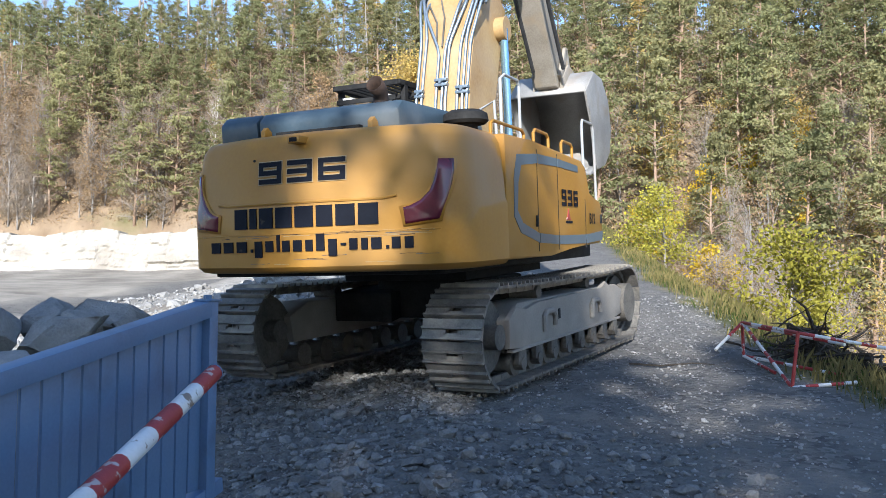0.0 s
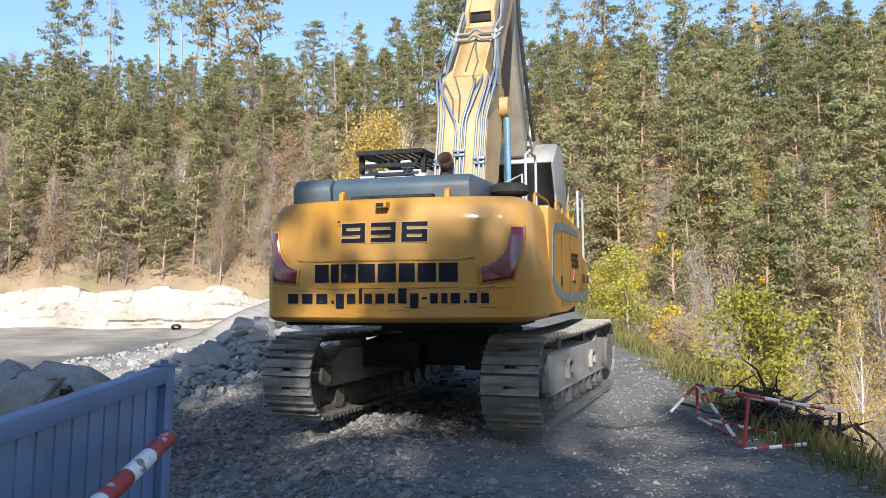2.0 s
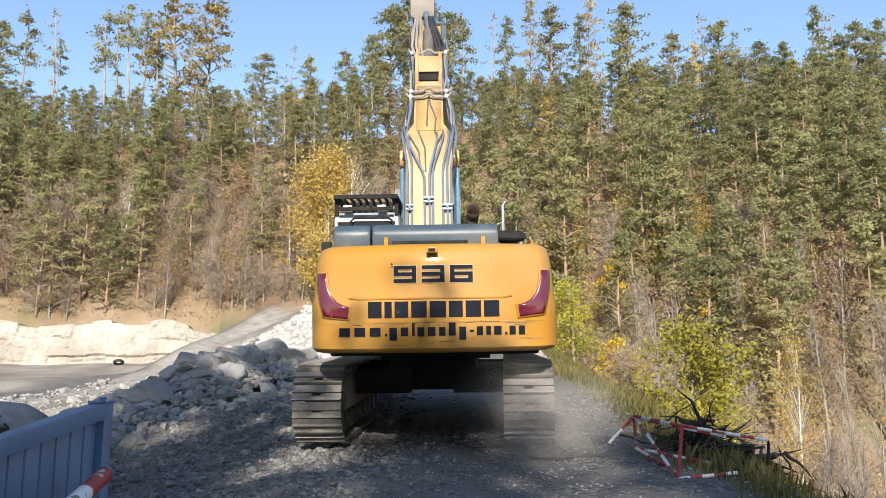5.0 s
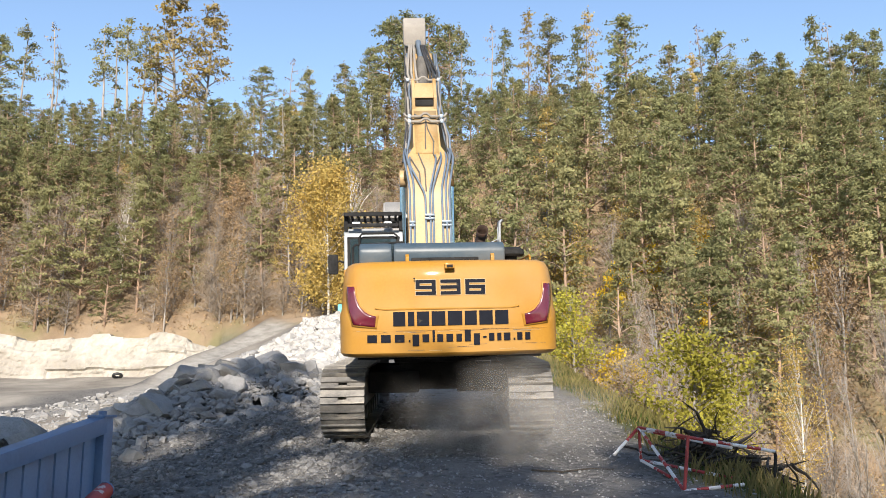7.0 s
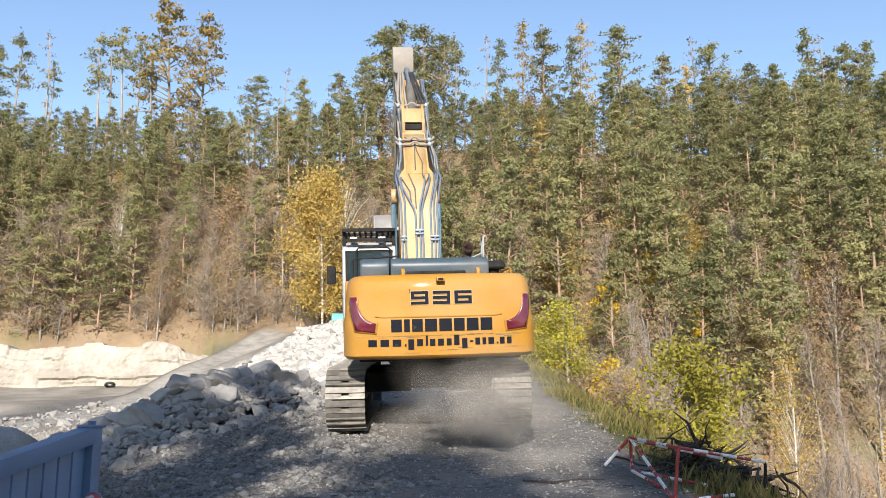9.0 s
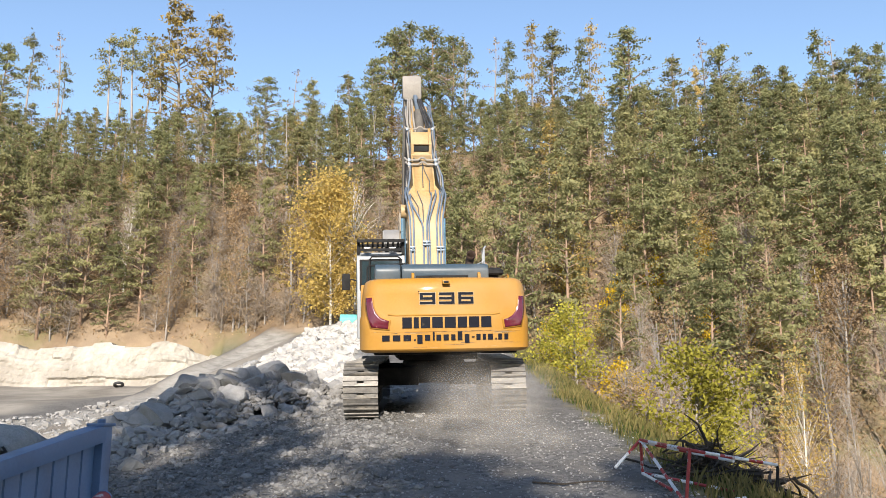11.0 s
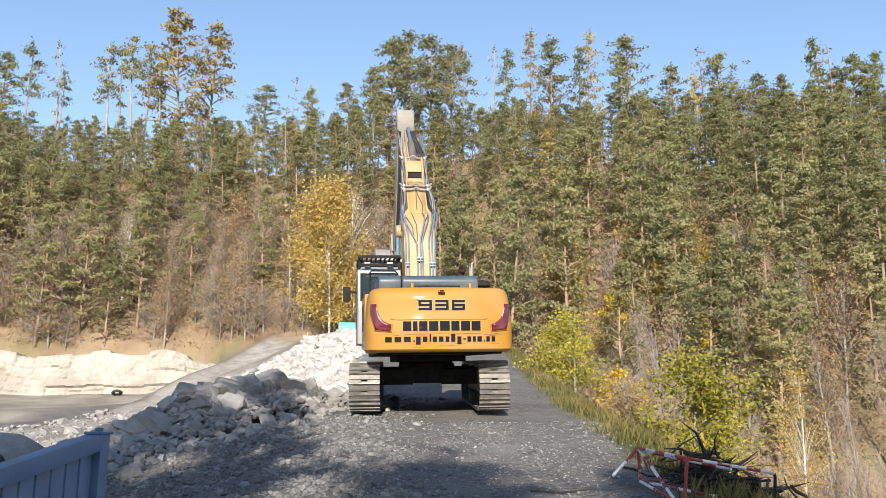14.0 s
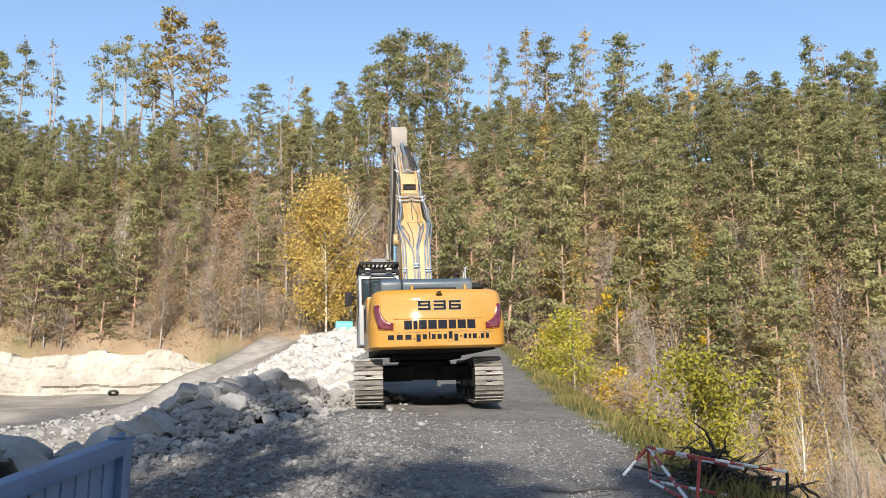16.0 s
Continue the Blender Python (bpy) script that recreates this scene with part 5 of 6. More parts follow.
def conifer(seed, height, base, spread, clumps, leaf, bark, point=0.4, stubs=8, per=14):
    """A pine: bare trunk with dead stubs below, limbs above that carry flat tufts of needles with gaps between. base: where the crown begins, as a share."""
    g = np.random.default_rng(seed)
    limbs, cs, ups = [], [], []
    n = max(8, clumps // 4)
    for k in range(n):
        u = (k + g.uniform(0, 1)) / n
        z = height * (base + (1 - base) * u)
        round_top = (1 - u ** 2.2) ** 0.7 * (0.62 + 0.38 * min(1, u * 3))
        r = spread * (round_top * (1 - point) + (1 - u) ** 0.85 * point + 0.07) * g.uniform(0.6, 1.15)
        a = g.uniform(0, 6.28)
        end = np.array((r * math.cos(a), r * math.sin(a), z + r * g.uniform(-0.05, 0.3)))
        limbs.append((max(z - r * 0.15, 0.5), tuple(end), 0.03 + 0.014 * r))
        for j in range(4):
            t = (0.45, 0.7, 0.9, 1.05)[j] + g.uniform(-0.1, 0.1)
            c = end * t + np.array((0, 0, z)) * (1 - t) + g.normal(size=3) * (0.22, 0.22, 0.10) * (0.5 + 0.35 * r)
            m = int(per * g.uniform(0.6, 1.4))
            cs.append(c + g.normal(size=(m, 3)) * (0.27, 0.27, 0.11))
            ups.append(np.tile((0.7 * math.cos(a), 0.7 * math.sin(a), 0.6), (m, 1)))
    top = np.array((0, 0, height)) + g.normal(size=(16, 3)) * (0.16, 0.16, 0.35)
    cs.append(top), ups.append(np.tile((0, 0, 1.0), (16, 1)))
    for k in range(stubs):
        z = height * g.uniform(0.1, base + 0.08)
        a, r = g.uniform(0, 6.28), g.uniform(0.4, 1.3)
        limbs.append((z, (r * math.cos(a), r * math.sin(a), z + g.uniform(-0.3, 0.3)), 0.025))
    v, f = leaf_quads(np.concatenate(cs), np.concatenate(ups), 0.34, 0.17, g)
    return trunk_mesh("trunk", g, height * 0.985, height * 0.0085 + 0.03, limbs, bark), data_mesh("crown", v, f, leaf)


def broadleaf(seed, height, spread, quads, leaf, bark, size=0.28, slim=0.7, low=0.25, girth=1.0):
    """A leaf tree or shrub: forked limbs with twigs and loose clumps of leaves."""
    g = np.random.default_rng(seed)
    limbs, cs, ups = [], [], []
    n = 26
    for k in range(n):
        h = low + (0.97 - low) * ((k + g.uniform(0, 1)) / n)
        u = (h - low) / (1 - low)
        r = spread * math.sin(math.pi * min(0.96, 0.22 + 0.76 * u)) * g.uniform(0.5, 1.1)
        a = g.uniform(0, 6.28)
        z1 = height * min(1.0, h + g.uniform(0.05, 0.14))
        end = (r * math.cos(a), r * math.sin(a), z1)
        limbs.append((height * max(0.08, h * 0.75), end, (0.008 + height * 0.0013) * girth))
        for j in range(3):
            q = np.array(end) + g.normal(size=3) * (0.3 * spread, 0.3 * spread, 0.10 * height)
            limbs.append((height * h * 0.85, tuple(np.array(end) * 0.55 + q * 0.45), (0.005 + height * 0.0006) * girth))
        m = max(4, quads // n)
        t = g.uniform(0.4, 1.15, m)[:, None]
        p = np.array(end) * t + np.array((0, 0, height * h * 0.8)) * (1 - t) + g.normal(size=(m, 3)) * (0.16 * spread, 0.16 * spread, 0.055 * height)
        cs.append(p), ups.append(np.tile((0, 0, 0.5), (m, 1)))
    v, f = leaf_quads(np.concatenate(cs), np.concatenate(ups), size, size * slim, g)
    return trunk_mesh("trunk", g, height * 0.95, (0.03 + height * 0.008) * girth, limbs, bark), data_mesh("crown", v, f, leaf)


PINES = [conifer(10 + k, 14.0, b, sp, c, m, BARK_PINE, pt) for k, (b, sp, c, m, pt) in enumerate((
    (0.24, 2.7, 215, PINE, 0.35), (0.16, 2.7, 220, PINE_B, 0.5), (0.30, 2.9, 205, PINE, 0.25), (0.10, 2.6, 230, PINE_B, 0.6),
    (0.34, 2.6, 190, PINE, 0.3), (0.06, 2.8, 235, PINE, 0.7), (0.14, 2.5, 205, PINE_B, 0.5), (0.26, 2.4, 190, PINE, 0.4)))]
LOW_PINES = [PINES[k] for k in (1, 3, 5, 6)]
SHADERS = [conifer(30 + k, 14.0, 0.12, 3.0, 240, PINE, BARK_PINE, 0.3, per=18) for k in range(2)]
WIDE = [conifer(34 + k, 14.0, 0.42, 3.1, 170, PINE, BARK_PINE, 0.1, per=16) for k in range(2)]
SPRUCE = conifer(38, 14.0, 0.12, 2.0, 150, PINE, BARK_GREY, 0.9)
THIN = [conifer(40 + k, 14.0, b, sp, c, PINE_B, BARK_GREY, 0.3, 16) for k, (b, sp, c) in enumerate(((0.55, 1.9, 52), (0.64, 1.6, 40), (0.5, 1.5, 44)))]
LARCHES = [conifer(50 + k, 14.0, 0.22, 2.1, 100, LARCH, BARK_GREY, 0.75, per=11) for k in range(2)]
BIG_LARCH = conifer(52, 14.0, 0.25, 3.0, 190, LARCH, BARK_GREY, 0.6, per=15)
GOLD_LARCH = conifer(53, 14.0, 0.15, 1.8, 110, GOLD, BARK_GREY, 0.8)
BARE_CONIFER = conifer(54, 14.0, 0.35, 1.2, 24, TWIG, BARK_GREY, 0.7, 22, per=4)
BARE = [broadleaf(60 + k, 10.0, 2.3, q, TWIG if k % 2 else LEAF_BR, BARK_GREY, 0.55 if k % 2 else 0.2, 0.06 if k % 2 else 0.7) for k, q in enumerate((1200, 2200, 1600))]
RUSSET = [broadleaf(70 + k, 8.0, 2.2, 1800, LEAF_BR if k else LARCH, BARK_GREY, 0.26) for k in range(2)]
GOLDEN = broadleaf(80, 12.5, 3.6, 16000, GOLD, BARK_BIRCH, 0.24, low=0.06, girth=0.7)
BIRCH = broadleaf(81, 7.5, 1.0, 3000, GOLD, BARK_BIRCH, 0.10, low=0.3, girth=0.55)
SAPLING = [broadleaf(91 + k, 6.0, 1.3, 260 + 500 * k, (TWIG, LEAF_BR)[k], BARK_GREY, (0.3, 0.12)[k], (0.08, 0.7)[k], low=0.2, girth=0.6) for k in range(2)]
BUSH_G = [broadleaf(82 + k, 3.0, 1.5, 5200, LEAF_G, BARK_GREY, 0.11, low=0.06) for k in range(2)]
BUSH_Y = broadleaf(85, 2.2, 1.0, 1500, LEAF_Y, BARK_GREY, 0.13, low=0.08)
DEAD = broadleaf(86, 9.0, 1.9, 60, TWIG, BARK_BIRCH, 0.1, low=0.3, girth=0.8)
SHRUB = [broadleaf(87 + k, 3.2, 1.5, 950, (TWIG, LEAF_BR)[k], BARK_GREY, (0.40, 0.13)[k], (0.07, 0.7)[k], low=0.08) for k in range(2)]

tr_rnd = random.Random(21)


def plant(kind, x, y, scale, label, group, name="tree", category="tree", width=None, sink=0.15):
    root = new(name)
    root.empty_display_size = 0.3
    z = land(x, y) - sink
    w = width or scale
    for nm, me in zip(("trunk", "crown"), kind):
        ob = new(nm, me)
        ob.parent = root
    root.matrix_world = Matrix.Translation((x, y, z)) @ pose(0, 0, 0, tr_rnd.uniform(-2.5, 2.5), tr_rnd.uniform(-2.5, 2.5), tr_rnd.uniform(0, 360)) @ Matrix.Diagonal((w, w, scale, 1))
    return tagged(root, label, category, group)


# skyline: bearing from the eye, height of the top in degrees, kind
SKYLINE = ((-24.0, 21.8, "p"), (-22.5, 22.6, "t"), (-21.0, 23.0, "d"), (-20.8, 21.2, "t"), (-18.1, 23.6, "t"), (-17.4, 23.5, "t"), (-16.4, 24.0, "t"), (-15.6, 23.7, "t"), (-14.7, 23.5, "t"), (-13.6, 26.0, "L"), (-11.7, 25.5, "L"), (-7.7, 22.0, "w"), (-5.8, 22.5, "d"), (-4.5, 22.0, "p"), (-1.8, 22.5, "p"), (-0.4, 23.5, "p"), (1.0, 25.3, "w"), (2.3, 25.9, "w"), (3.9, 25.7, "w"), (5.5, 25.2, "w"), (6.4, 25.1, "t"), (8.2, 25.0, "d"), (9.4, 24.8, "s"), (11.3, 26.0, "l"), (12.9, 25.4, "p"), (14.9, 24.5, "s"), (15.4, 25.7, "l"), (18.1, 25.2, "w"), (20.8, 23.1, "p"), (22.8, 24.0, "d"), (22.4, 22.4, "g"), (24.3, 23.3, "w"), (26.5, 21.9, "p"), (28.1, 21.5, "p"), (30.2, 23.4, "s"), (31.2, 22.7, "d"), (32.1, 22.1, "p"), (33.5, 22.0, "s"))
KINDS = {"p": (PINES[:3], 1.0, "tall green pine on the crest of the slope"), "w": (WIDE, 1.0, "broad dark pine on the crest of the slope"), "t": (THIN, 0.95, "thin, half-bare pine on the crest"),
         "l": (LARCHES, 0.8, "golden larch on the crest"), "L": ([BIG_LARCH], 0.95, "large golden larch on the crest"), "s": ([SPRUCE], 0.95, "pointed spruce on the crest"),
         "d": ([BARE_CONIFER], 1.0, "leafless grey larch on the crest"), "g": ([GOLD_LARCH], 0.9, "bright golden larch on the crest")}
for bearing, top, k in SKYLINE:
    b = radians(bearing)
    for d in np.arange(60, 150, 1.0):
        x, y = d * math.sin(b), d * math.cos(b)
        yb, zb, zc = hill_foot(x)
        if zb + 0.8 * (y - yb) > zc - 2:
            break
    h = 1.5 + d * math.tan(radians(top)) - land(x, y)
    kinds, broad, label = KINDS[k]
    plant(tr_rnd.choice(kinds), x, y, max(0.45, h / 14), label, "trees on the crest", width=max(0.7, h / 14) * broad)

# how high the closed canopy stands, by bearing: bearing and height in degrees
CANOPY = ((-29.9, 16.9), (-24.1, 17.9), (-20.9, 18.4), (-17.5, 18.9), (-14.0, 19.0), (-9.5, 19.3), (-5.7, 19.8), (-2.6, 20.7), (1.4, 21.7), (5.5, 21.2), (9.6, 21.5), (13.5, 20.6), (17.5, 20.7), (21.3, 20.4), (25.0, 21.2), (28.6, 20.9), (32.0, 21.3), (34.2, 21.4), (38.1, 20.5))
planted, tries = [], 0
while len(planted) < 480 and tries < 40000:
    tries += 1
    y = tr_rnd.uniform(44, 122)
    x = tr_rnd.uniform(-0.62, 0.74) * y
    yb, zb, zc = hill_foot(x)
    h = zb + 0.8 * (y - yb)
    if y < yb + 1.5 or h > zc + 1:
        continue
    thin = 1.0
    if x < -3:
        thin = 0.62 + 0.38 * sstep(4, 17, y - yb)
    if noise.noise((x * 0.05, y * 0.05, 3)) < -0.2:
        thin *= 0.35
    if tr_rnd.random() > thin:
        continue
    gap = 2.75 if h < zc - 6 else 2.2
    if any((x - a) ** 2 + (y - b) ** 2 < gap * gap for a, b in planted):
        continue
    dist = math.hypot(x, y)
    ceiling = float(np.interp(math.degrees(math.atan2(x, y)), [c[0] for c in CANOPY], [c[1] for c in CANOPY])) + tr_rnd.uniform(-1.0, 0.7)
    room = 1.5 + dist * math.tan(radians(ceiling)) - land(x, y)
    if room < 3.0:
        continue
    planted.append((x, y))
    near_foot = y - yb < 15
    russet_side = sstep(6, -4, x) * 0.14
    c = tr_rnd.random()
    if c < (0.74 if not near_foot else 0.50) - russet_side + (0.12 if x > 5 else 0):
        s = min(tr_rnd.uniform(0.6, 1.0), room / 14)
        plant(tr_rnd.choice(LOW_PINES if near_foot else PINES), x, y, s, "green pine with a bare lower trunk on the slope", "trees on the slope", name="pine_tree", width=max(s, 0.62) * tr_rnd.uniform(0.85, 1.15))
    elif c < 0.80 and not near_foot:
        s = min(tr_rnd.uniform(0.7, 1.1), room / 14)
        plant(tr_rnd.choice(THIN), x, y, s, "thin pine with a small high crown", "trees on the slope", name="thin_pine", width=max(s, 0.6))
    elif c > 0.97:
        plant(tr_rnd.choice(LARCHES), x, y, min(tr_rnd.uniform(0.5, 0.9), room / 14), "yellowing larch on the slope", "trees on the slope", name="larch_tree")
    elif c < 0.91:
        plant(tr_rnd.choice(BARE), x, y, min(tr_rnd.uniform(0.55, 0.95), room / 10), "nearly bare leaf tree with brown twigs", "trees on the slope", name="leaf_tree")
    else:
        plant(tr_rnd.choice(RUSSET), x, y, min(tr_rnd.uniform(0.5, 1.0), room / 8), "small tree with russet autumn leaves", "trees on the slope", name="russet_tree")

for k in range(16):
    x = tr_rnd.uniform(11, 46)
    y = hill_foot(x)[0] + tr_rnd.uniform(2, 22)
    plant(tr_rnd.choice(RUSSET + [BARE[2]]), x, y, tr_rnd.uniform(0.5, 0.95), "small tree with yellow and russet autumn leaves", "trees on the slope")
for k in range(60):
    y = tr_rnd.uniform(30, 52)
    x = edge_right(y) + tr_rnd.uniform(5, 24)
    plant(tr_rnd.choice(SAPLING), x, y, tr_rnd.uniform(0.6, 1.1), "slender leafless sapling in the gully", "saplings in the gully", name="sapling")
plant(GOLDEN, -3.6, 70, 1.0, "golden autumn birch at the road's end", "leaf trees", width=1.0)
plant(DEAD, -1.8, 76, 1.35, "bare white-stemmed tree behind the golden birch", "leaf trees")
plant(DEAD, -4.6, 77, 1.3, "bare white-stemmed tree behind the golden birch", "leaf trees")
plant(DEAD, -25.2, 88, 1.0, "pale leaning dead birch on the slope", "leaf trees")
plant(BIRCH, 16.4, 31.0, 1.0, "slender birch with sparse yellow leaves", "leaf trees")
plant(BIRCH, 20.5, 31.5, 0.95, "slender birch with sparse yellow leaves", "leaf trees")
for x, y, s, k, lab in ((7.4, 31, 1.0, BUSH_G[0], "yellow-green bush at the road edge"), (9.9, 25.5, 1.3, BUSH_G[1], "yellow-green bush below the road edge"), (12.3, 30, 1.0, BUSH_G[0], "yellow-green bush below the road edge"),
                        (9.3, 29.5, 0.9, BUSH_Y, "bright yellow shrub below the road edge"), (9.2, 31, 1.0, BUSH_Y, "bright yellow shrub below the road edge"), (10.0, 33.5, 0.9, BUSH_Y, "bright yellow shrub below the road edge"), (8.3, 36, 1.2, BUSH_Y, "bright yellow shrub below the road edge")):
    plant(k, x, y, s, lab, "bushes below the road", "bush", "bush")
for x, y, s in ((17.0, 58, 2.0), (18.6, 60, 1.5), (15.2, 63, 1.6), (21.5, 62, 1.7), (23.4, 57, 1.3), (26.8, 66, 1.7)):
    plant(BUSH_Y, x, y, s, "small tree in bright orange-yellow leaf", "trees in leaf among the pines", width=s * 0.7)
for k in range(80):
    y = tr_rnd.uniform(24, 48)
    x = edge_right(y) + tr_rnd.uniform(2.5, 20)
    plant(tr_rnd.choice(SHRUB), x, y, tr_rnd.uniform(0.45, 0.8), "leafless brown shrub in the gully", "shrubs in the gully", "shrub", "shrub")
for k in range(240):
    x = tr_rnd.uniform(-52, 6)
    yb = hill_foot(x)[0]
    plant(tr_rnd.choice(SHRUB), x, yb + 1.5 + 20 * tr_rnd.random() ** 1.4, tr_rnd.uniform(0.6, 1.7), "leafless brown shrub at the foot of the slope", "shrubs on the slope", "shrub", "shrub")


def undergrowth():
    """Leaf litter tufts and saplings too small to count, all over the slope."""
    g = np.random.default_rng(31)
    cs = []
    while len(cs) < 60000:
        y = g.uniform(30, 130)
        x = g.uniform(-0.62, 0.72) * y
        yb, zb, zc = hill_foot(x)
        if y < yb + 1 and not (x - edge_right(y) > 2.5):
            continue
        if zb + 0.8 * (y - yb) > zc + 2:
            continue
        z = land(x, y)
        for j in range(5):
            cs.append((x + g.normal() * 0.4, y + g.normal() * 0.4, z + abs(g.normal()) * 0.55))
    v, f = leaf_quads(np.array(cs), np.tile((0, 0, 0.6), (len(cs), 1)), 0.30, 0.13, g)
    ob = new("undergrowth", data_mesh("undergrowth", v, f, LEAF_BR))
    tagged(ob, "russet undergrowth and fallen leaves on the slope", "undergrowth", kind="stuff")


undergrowth()


def grass(name, count, place, material, seed, h, label):
    g = np.random.default_rng(seed)
    vs = []
    for i in range(count):
        x, y, z = place(g)
        a, l = g.uniform(0, 6.28), h * g.uniform(0.4, 1.3)
        dx, dy = math.cos(a), math.sin(a)
        w = 0.006 + 0.004 * g.random()
        b = l * g.uniform(0.1, 0.6)
        c = g.uniform(0, 6.28)
        bx, by = b * math.cos(c), b * math.sin(c)
        vs += [(x - dx * w, y - dy * w, z - 0.02), (x + dx * w, y + dy * w, z - 0.02), (x + bx * 0.4 + dx * w * 0.7, y + by * 0.4 + dy * w * 0.7, z + l * 0.6), (x + bx, y + by, z + l)]
    f = np.arange(4 * count).reshape(-1, 4)
    ob = new(name, data_mesh(name, np.array(vs), f, material))
    tagged(ob, label, "grass", kind="stuff")


def verge(g):
    while True:
        y = 7 + 38 * g.random() ** 1.6
        v = g.uniform(-0.9, 3.0)
        x = edge_right(y) + v
        if g.random() < sstep(-0.9, -0.1, v) * (0.6 + noise.noise((x, y, 1))):
            return x, y, land(x, y)


grass("dry_grass", 16000, verge, GRASSM, 41, 0.22, "dry yellow grass along the road edge")
grass("green_grass", 9000, verge, GRASSG, 42, 0.14, "short green grass along the road edge")


def brush_pile():
    """Uprooted stump and branches behind the railing."""
    root = thing("brush_pile", "dark heap of uprooted branches at the road edge", "branches")
    r = random.Random(8)
    for k in range(130):
        c = Vector((4.6 + r.gauss(0, 0.36), 10.6 + r.gauss(0, 0.45), 0))
        c.z = land(c.x, c.y) + abs(r.gauss(0.0, 0.17)) + 0.04
        d = Vector((r.uniform(-0.5, 1.0), r.uniform(-0.9, 0.4), r.uniform(-0.2, 0.2))).normalized()
        l = r.uniform(0.35, 1.05)
        pts = [c - d * l * 0.3]
        for j in range(4):
            d = (d + Vector((r.gauss(0, 0.25), r.gauss(0, 0.25), r.gauss(-0.02, 0.2)))).normalized()
            pts.append(pts[-1] + d * l / 4)
        bm = bmesh.new()
        w = r.uniform(0.008, 0.032)
        tube(bm, pts, [w, w * 0.85, w * 0.7, w * 0.5, w * 0.2], 5)
        part("branch", bm, DEADWOOD, root)


brush_pile()
# twig lying on the road
bm = bmesh.new()
tube(bm, [(2.0, 10.1, land(2.0, 10.1) + 0.02), (2.35, 10.0, land(2.35, 10.0) + 0.03), (2.75, 10.15, land(2.75, 10.15) + 0.02), (3.0, 10.1, land(3.0, 10.1) + 0.015)], [0.012, 0.012, 0.009, 0.004], 6)
tagged(mesh_object("stick_of_wood", bm, DEADWOOD), "dead stick lying on the gravel", "stick")

# ---- trees behind the eye, whose shade lies over the foreground ----
# each is as tall as the edge of its shade asks for
for k, (x, y, reach) in enumerate(((-13.5, -23, 11), (-6.4, -22, 9.5), (-3.4, -25, 9.8), (-4.6, -20, 9.6), (0.2, -23, 9.0), (-11.5, -18, 13), (-8.2, -17, 10), (-4.6, -17, 13.0), (-1.6, -16, 9.6), (1.2, -17, 8.6),
                                   (3.4, -21, 8.8), (5.6, -19, 8.2), (-16.5, -21, 16.0), (-5.7, -13, 22.5), (-8.3, -16, 23.0), (-10.2, -13, 22.5), (-12.6, -14, 22.0), (-7.0, -19, 19.5), (-14.5, -17, 18))):
    s = (1.9 + (reach + 1.1 - y) * math.tan(SUN_EL)) / 14
    plant(SHADERS[k % 2], x, y, s, "green pine beside the road", "pines by the road", width=s * (0.8 if reach > 12 else 1.0))


# ---- dust raised by the tracks ----
def dust_material():
    m = bpy.data.materials.new("road_dust")
    m.use_nodes = True
    n, l = m.node_tree.nodes, m.node_tree.links
    n.remove(n["Principled BSDF"])
    at = n.new("ShaderNodeAttribute"); at.attribute_name = "thickness"
    co = n.new("ShaderNodeTexCoord")
    tx = n.new("ShaderNodeTexNoise")
    tx.inputs["Scale"].default_value, tx.inputs["Detail"].default_value = 1.6, 5
    l.new(co.outputs["Object"], tx.inputs["Vector"])
    r = n.new("ShaderNodeMapRange")
    r.inputs["From Min"].default_value, r.inputs["From Max"].default_value, r.inputs["To Max"].default_value = 0.2, 0.7, 0.42
    l.new(tx.outputs["Fac"], r.inputs["Value"])
    mul = n.new("ShaderNodeMath"); mul.operation = "MULTIPLY"
    l.new(at.outputs["Fac"], mul.inputs[0]); l.new(r.outputs[0], mul.inputs[1])
    d, tl, t = n.new("ShaderNodeBsdfDiffuse"), n.new("ShaderNodeBsdfTranslucent"), n.new("ShaderNodeBsdfTransparent")
    d.inputs["Color"].default_value = tl.inputs["Color"].default_value = (0.42, 0.40, 0.375, 1)
    h, mx = n.new("ShaderNodeMixShader"), n.new("ShaderNodeMixShader")
    h.inputs[0].default_value = 0.5
    l.new(d.outputs[0], h.inputs[1]); l.new(tl.outputs[0], h.inputs[2])
    l.new(mul.outputs[0], mx.inputs[0]); l.new(t.outputs[0], mx.inputs[1]); l.new(h.outputs[0], mx.inputs[2])
    l.new(mx.outputs[0], n["Material Output"].inputs["Surface"])
    return m


DUST = dust_material()


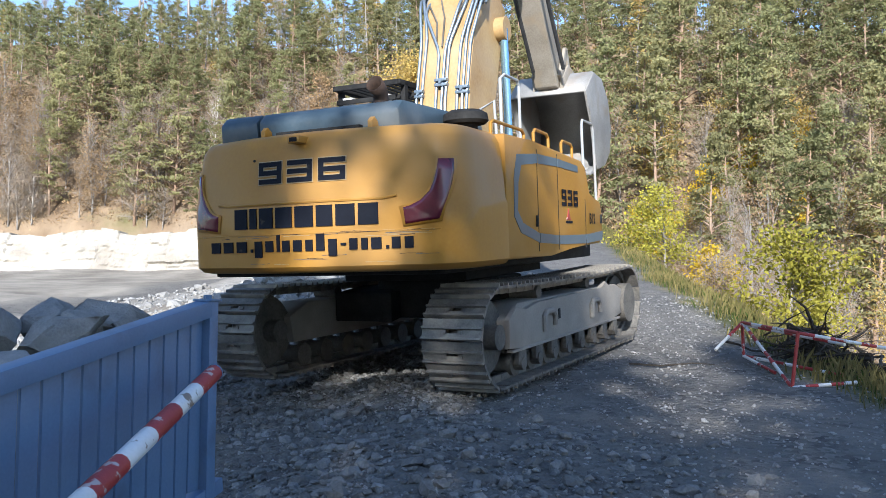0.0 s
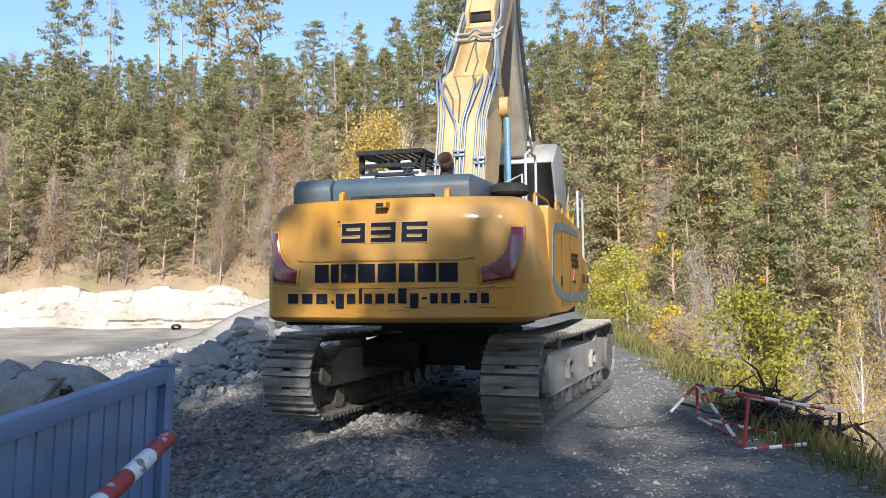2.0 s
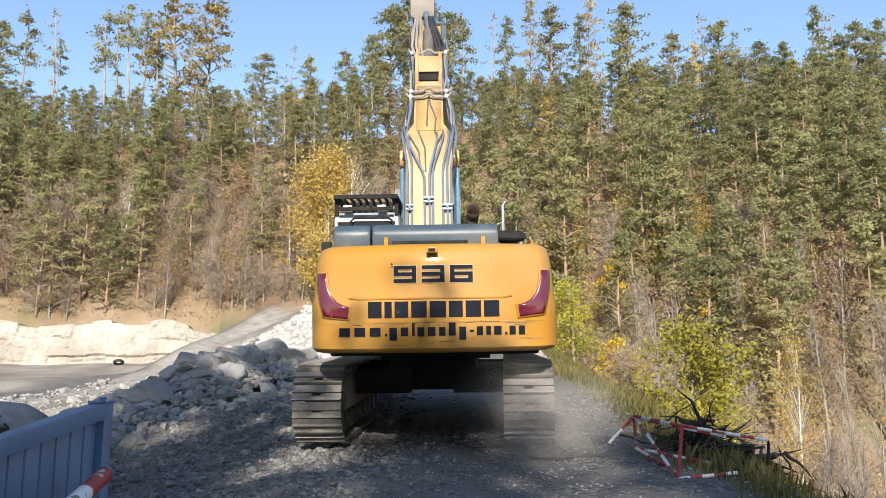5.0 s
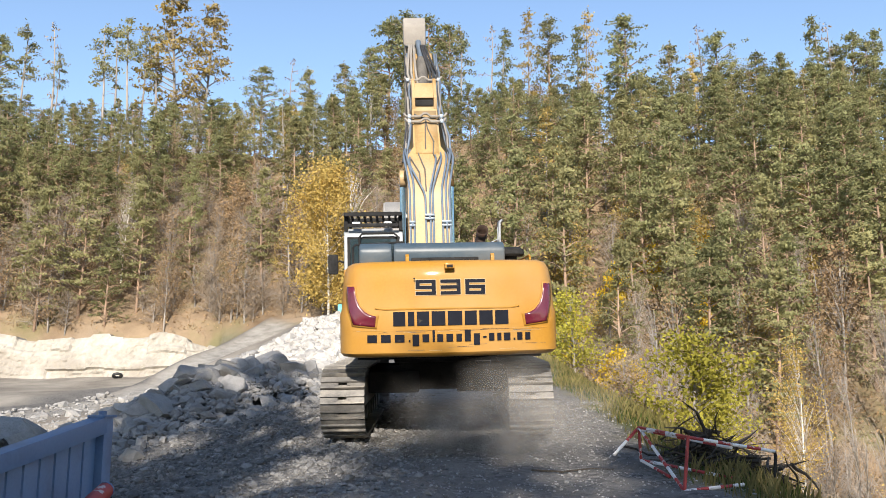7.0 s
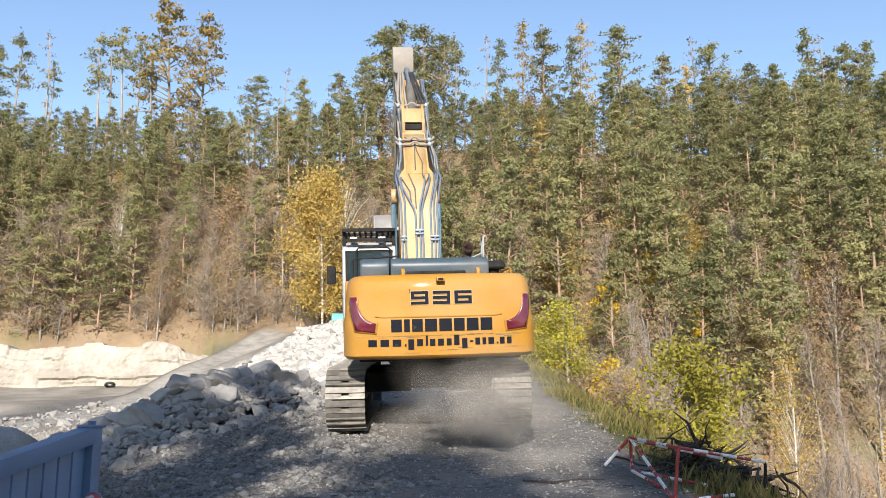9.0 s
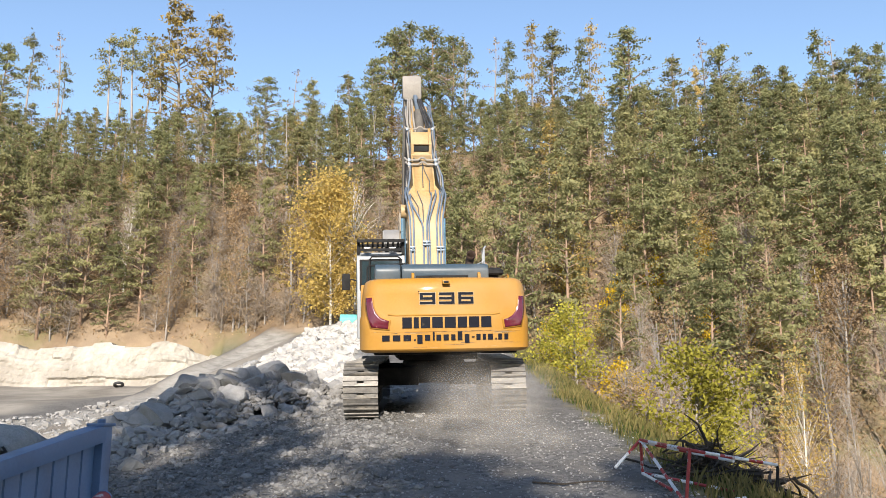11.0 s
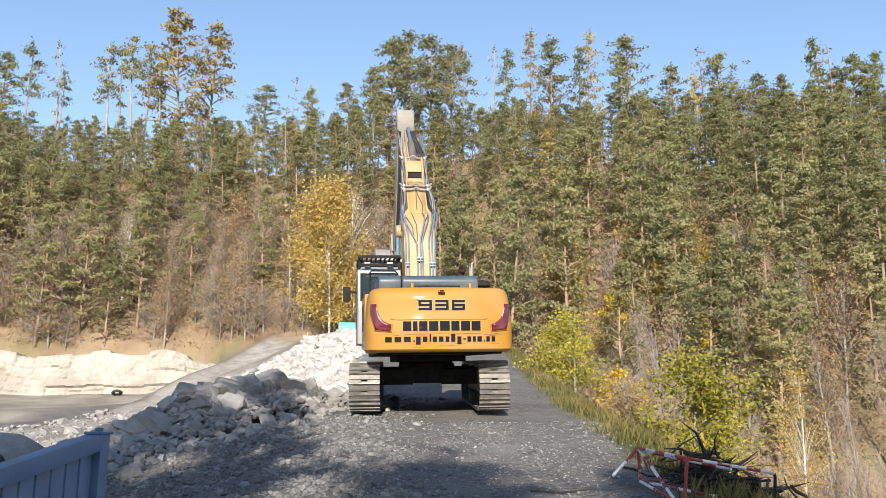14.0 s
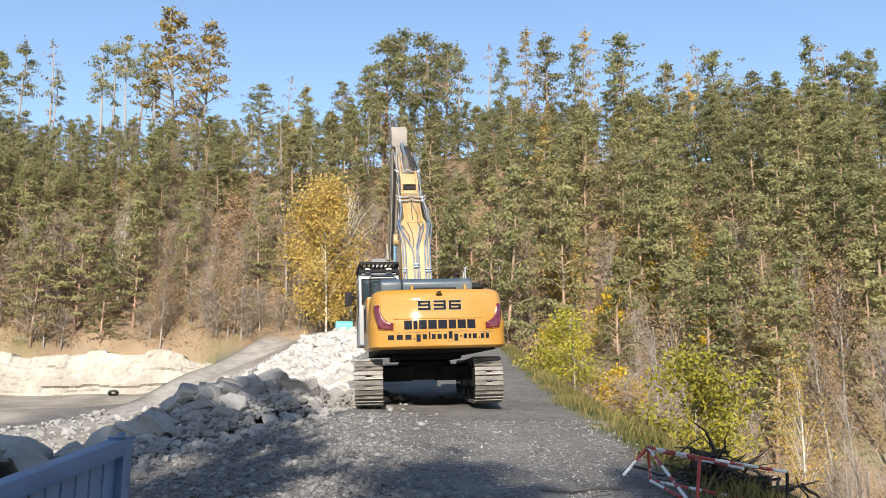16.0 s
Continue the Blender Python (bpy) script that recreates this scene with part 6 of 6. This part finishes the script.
def dust_puff(seed, size):
    """Two bowed, lumpy veils of dust, thick in the middle and thinning to nothing."""
    g = random.Random(seed)
    vs, fs, den = [], [], []
    rings, n = 9, 28
    for layer in range(2):
        o, base, ph = g.uniform(-0.3, 0.3), len(vs), g.uniform(0, 6)
        for i in range(rings + 1):
            for k in range(n):
                a, r = 2 * math.pi * k / n, i / rings
                rr_ = r * (1 + 0.22 * math.sin(3 * a + ph) + 0.12 * math.sin(5 * a - ph))
                vs.append((size * (rr_ * math.cos(a) * 1.15 + o), size * (0.35 * (layer * 2 - 1) + 0.35 * r * r * (1 - 2 * layer)), size * 0.8 * rr_ * math.sin(a)))
                den.append((1 - r * r) ** 1.6)
        for i in range(rings):
            for k in range(n):
                j = (k + 1) % n
                fs.append((base + i * n + k, base + i * n + j, base + (i + 1) * n + j, base + (i + 1) * n + k))
    me = bpy.data.meshes.new("dust_puff")
    me.from_pydata(vs, [], fs)
    at = me.attributes.new("thickness", "FLOAT", "POINT")
    at.data.foreach_set("value", den)
    me.polygons.foreach_set("use_smooth", [True] * len(me.polygons))
    return tagged(mesh_object("dust_puff", me, DUST), "grey veil of road dust behind the tracks", "dust", "dust behind the excavator")


# each veil rises from the ground, drifts and settles: size, then seconds, x, y, height over the road
PUFFS = [(0.75, ((0.0, 1.2, 8.3, -1.2), (1.0, 1.4, 8.6, -0.5), (2.5, 1.9, 9.0, 0.10), (5.0, 2.3, 9.5, 0.15), (8.0, 2.8, 10.0, -1.3), (16.0, 2.8, 10.0, -1.5))),
         (0.85, ((0.0, 1.8, 9.0, -1.6), (2.5, 1.8, 9.2, -0.9), (4.0, 2.0, 9.5, 0.05), (5.2, 2.1, 9.8, 0.25), (8.0, 2.2, 10.8, 0.2), (10.5, 2.6, 11.6, -1.5), (16.0, 2.6, 11.6, -1.6))),
         (1.0, ((0.0, 1.6, 10.5, -1.9), (5.0, 1.7, 10.8, -1.1), (7.3, 1.9, 11.2, 0.25), (9.0, 2.0, 11.9, 0.35), (11.3, 2.2, 13.0, -0.4), (13.0, 2.4, 13.2, -1.8), (16.0, 2.4, 13.2, -1.8))),
         (0.9, ((0.0, 1.0, 11.0, -1.8), (5.0, 1.0, 11.2, -1.2), (7.5, 0.9, 11.6, 0.0), (9.0, 1.1, 12.2, 0.2), (11.5, 1.4, 13.9, -0.1), (13.0, 1.5, 14.6, -1.7), (16.0, 1.5, 14.6, -1.7))),
         (0.95, ((0.0, 1.9, 12.0, -1.9), (7.0, 2.0, 12.2, -1.1), (9.0, 2.0, 12.8, 0.3), (11.3, 2.0, 14.4, 0.15), (12.5, 2.0, 15.2, -0.35), (14.0, 2.1, 15.6, -1.8), (16.0, 2.1, 15.6, -1.8)))]
PUFF_OBS = [dust_puff(90 + k, s) for k, (s, rows) in enumerate(PUFFS)]

# ---- what moves ----
def excavator_pose(i):
    t, x, y, z, yaw, pitch, lean = EXC[i]
    return Matrix.Translation((x, y, z)) @ Matrix.Rotation(radians(yaw), 4, "Z") @ Matrix.Rotation(radians(pitch), 4, "X") @ Matrix.Rotation(radians(lean), 4, "Y")


def motions():
    walk(excavator, [(EXC[i][0], excavator_pose(i)) for i in range(len(EXC))])
    for ob, (size, rows) in zip(PUFF_OBS, PUFFS):
        walk(ob, [(t, pose(x, y, road_z(y) + h + size * 0.45, 0, 0, -4)) for t, x, y, h in rows])
    # how far each chain has run at each of the rows
    for s, shoes in TRACKS:
        run, runs = 0.0, [0.0]
        for a, b in zip(EXC, EXC[1:]):
            h = radians((a[4] + b[4]) / 2 + SLEW)
            run += (b[1] - a[1]) * -math.sin(h) + (b[2] - a[2]) * math.cos(h) + s * radians(b[4] - a[4]) * GAUGE / 2
            runs.append(run)
        steps = [k * 0.4 for k in range(41)]
        at = [float(np.interp(t, [r[0] for r in EXC], runs)) for t in steps]
        for k, sh in enumerate(shoes):
            walk(sh, [(t, track_pose(k * TRACK_LEN / SHOES + d)) for t, d in zip(steps, at)])


motions()
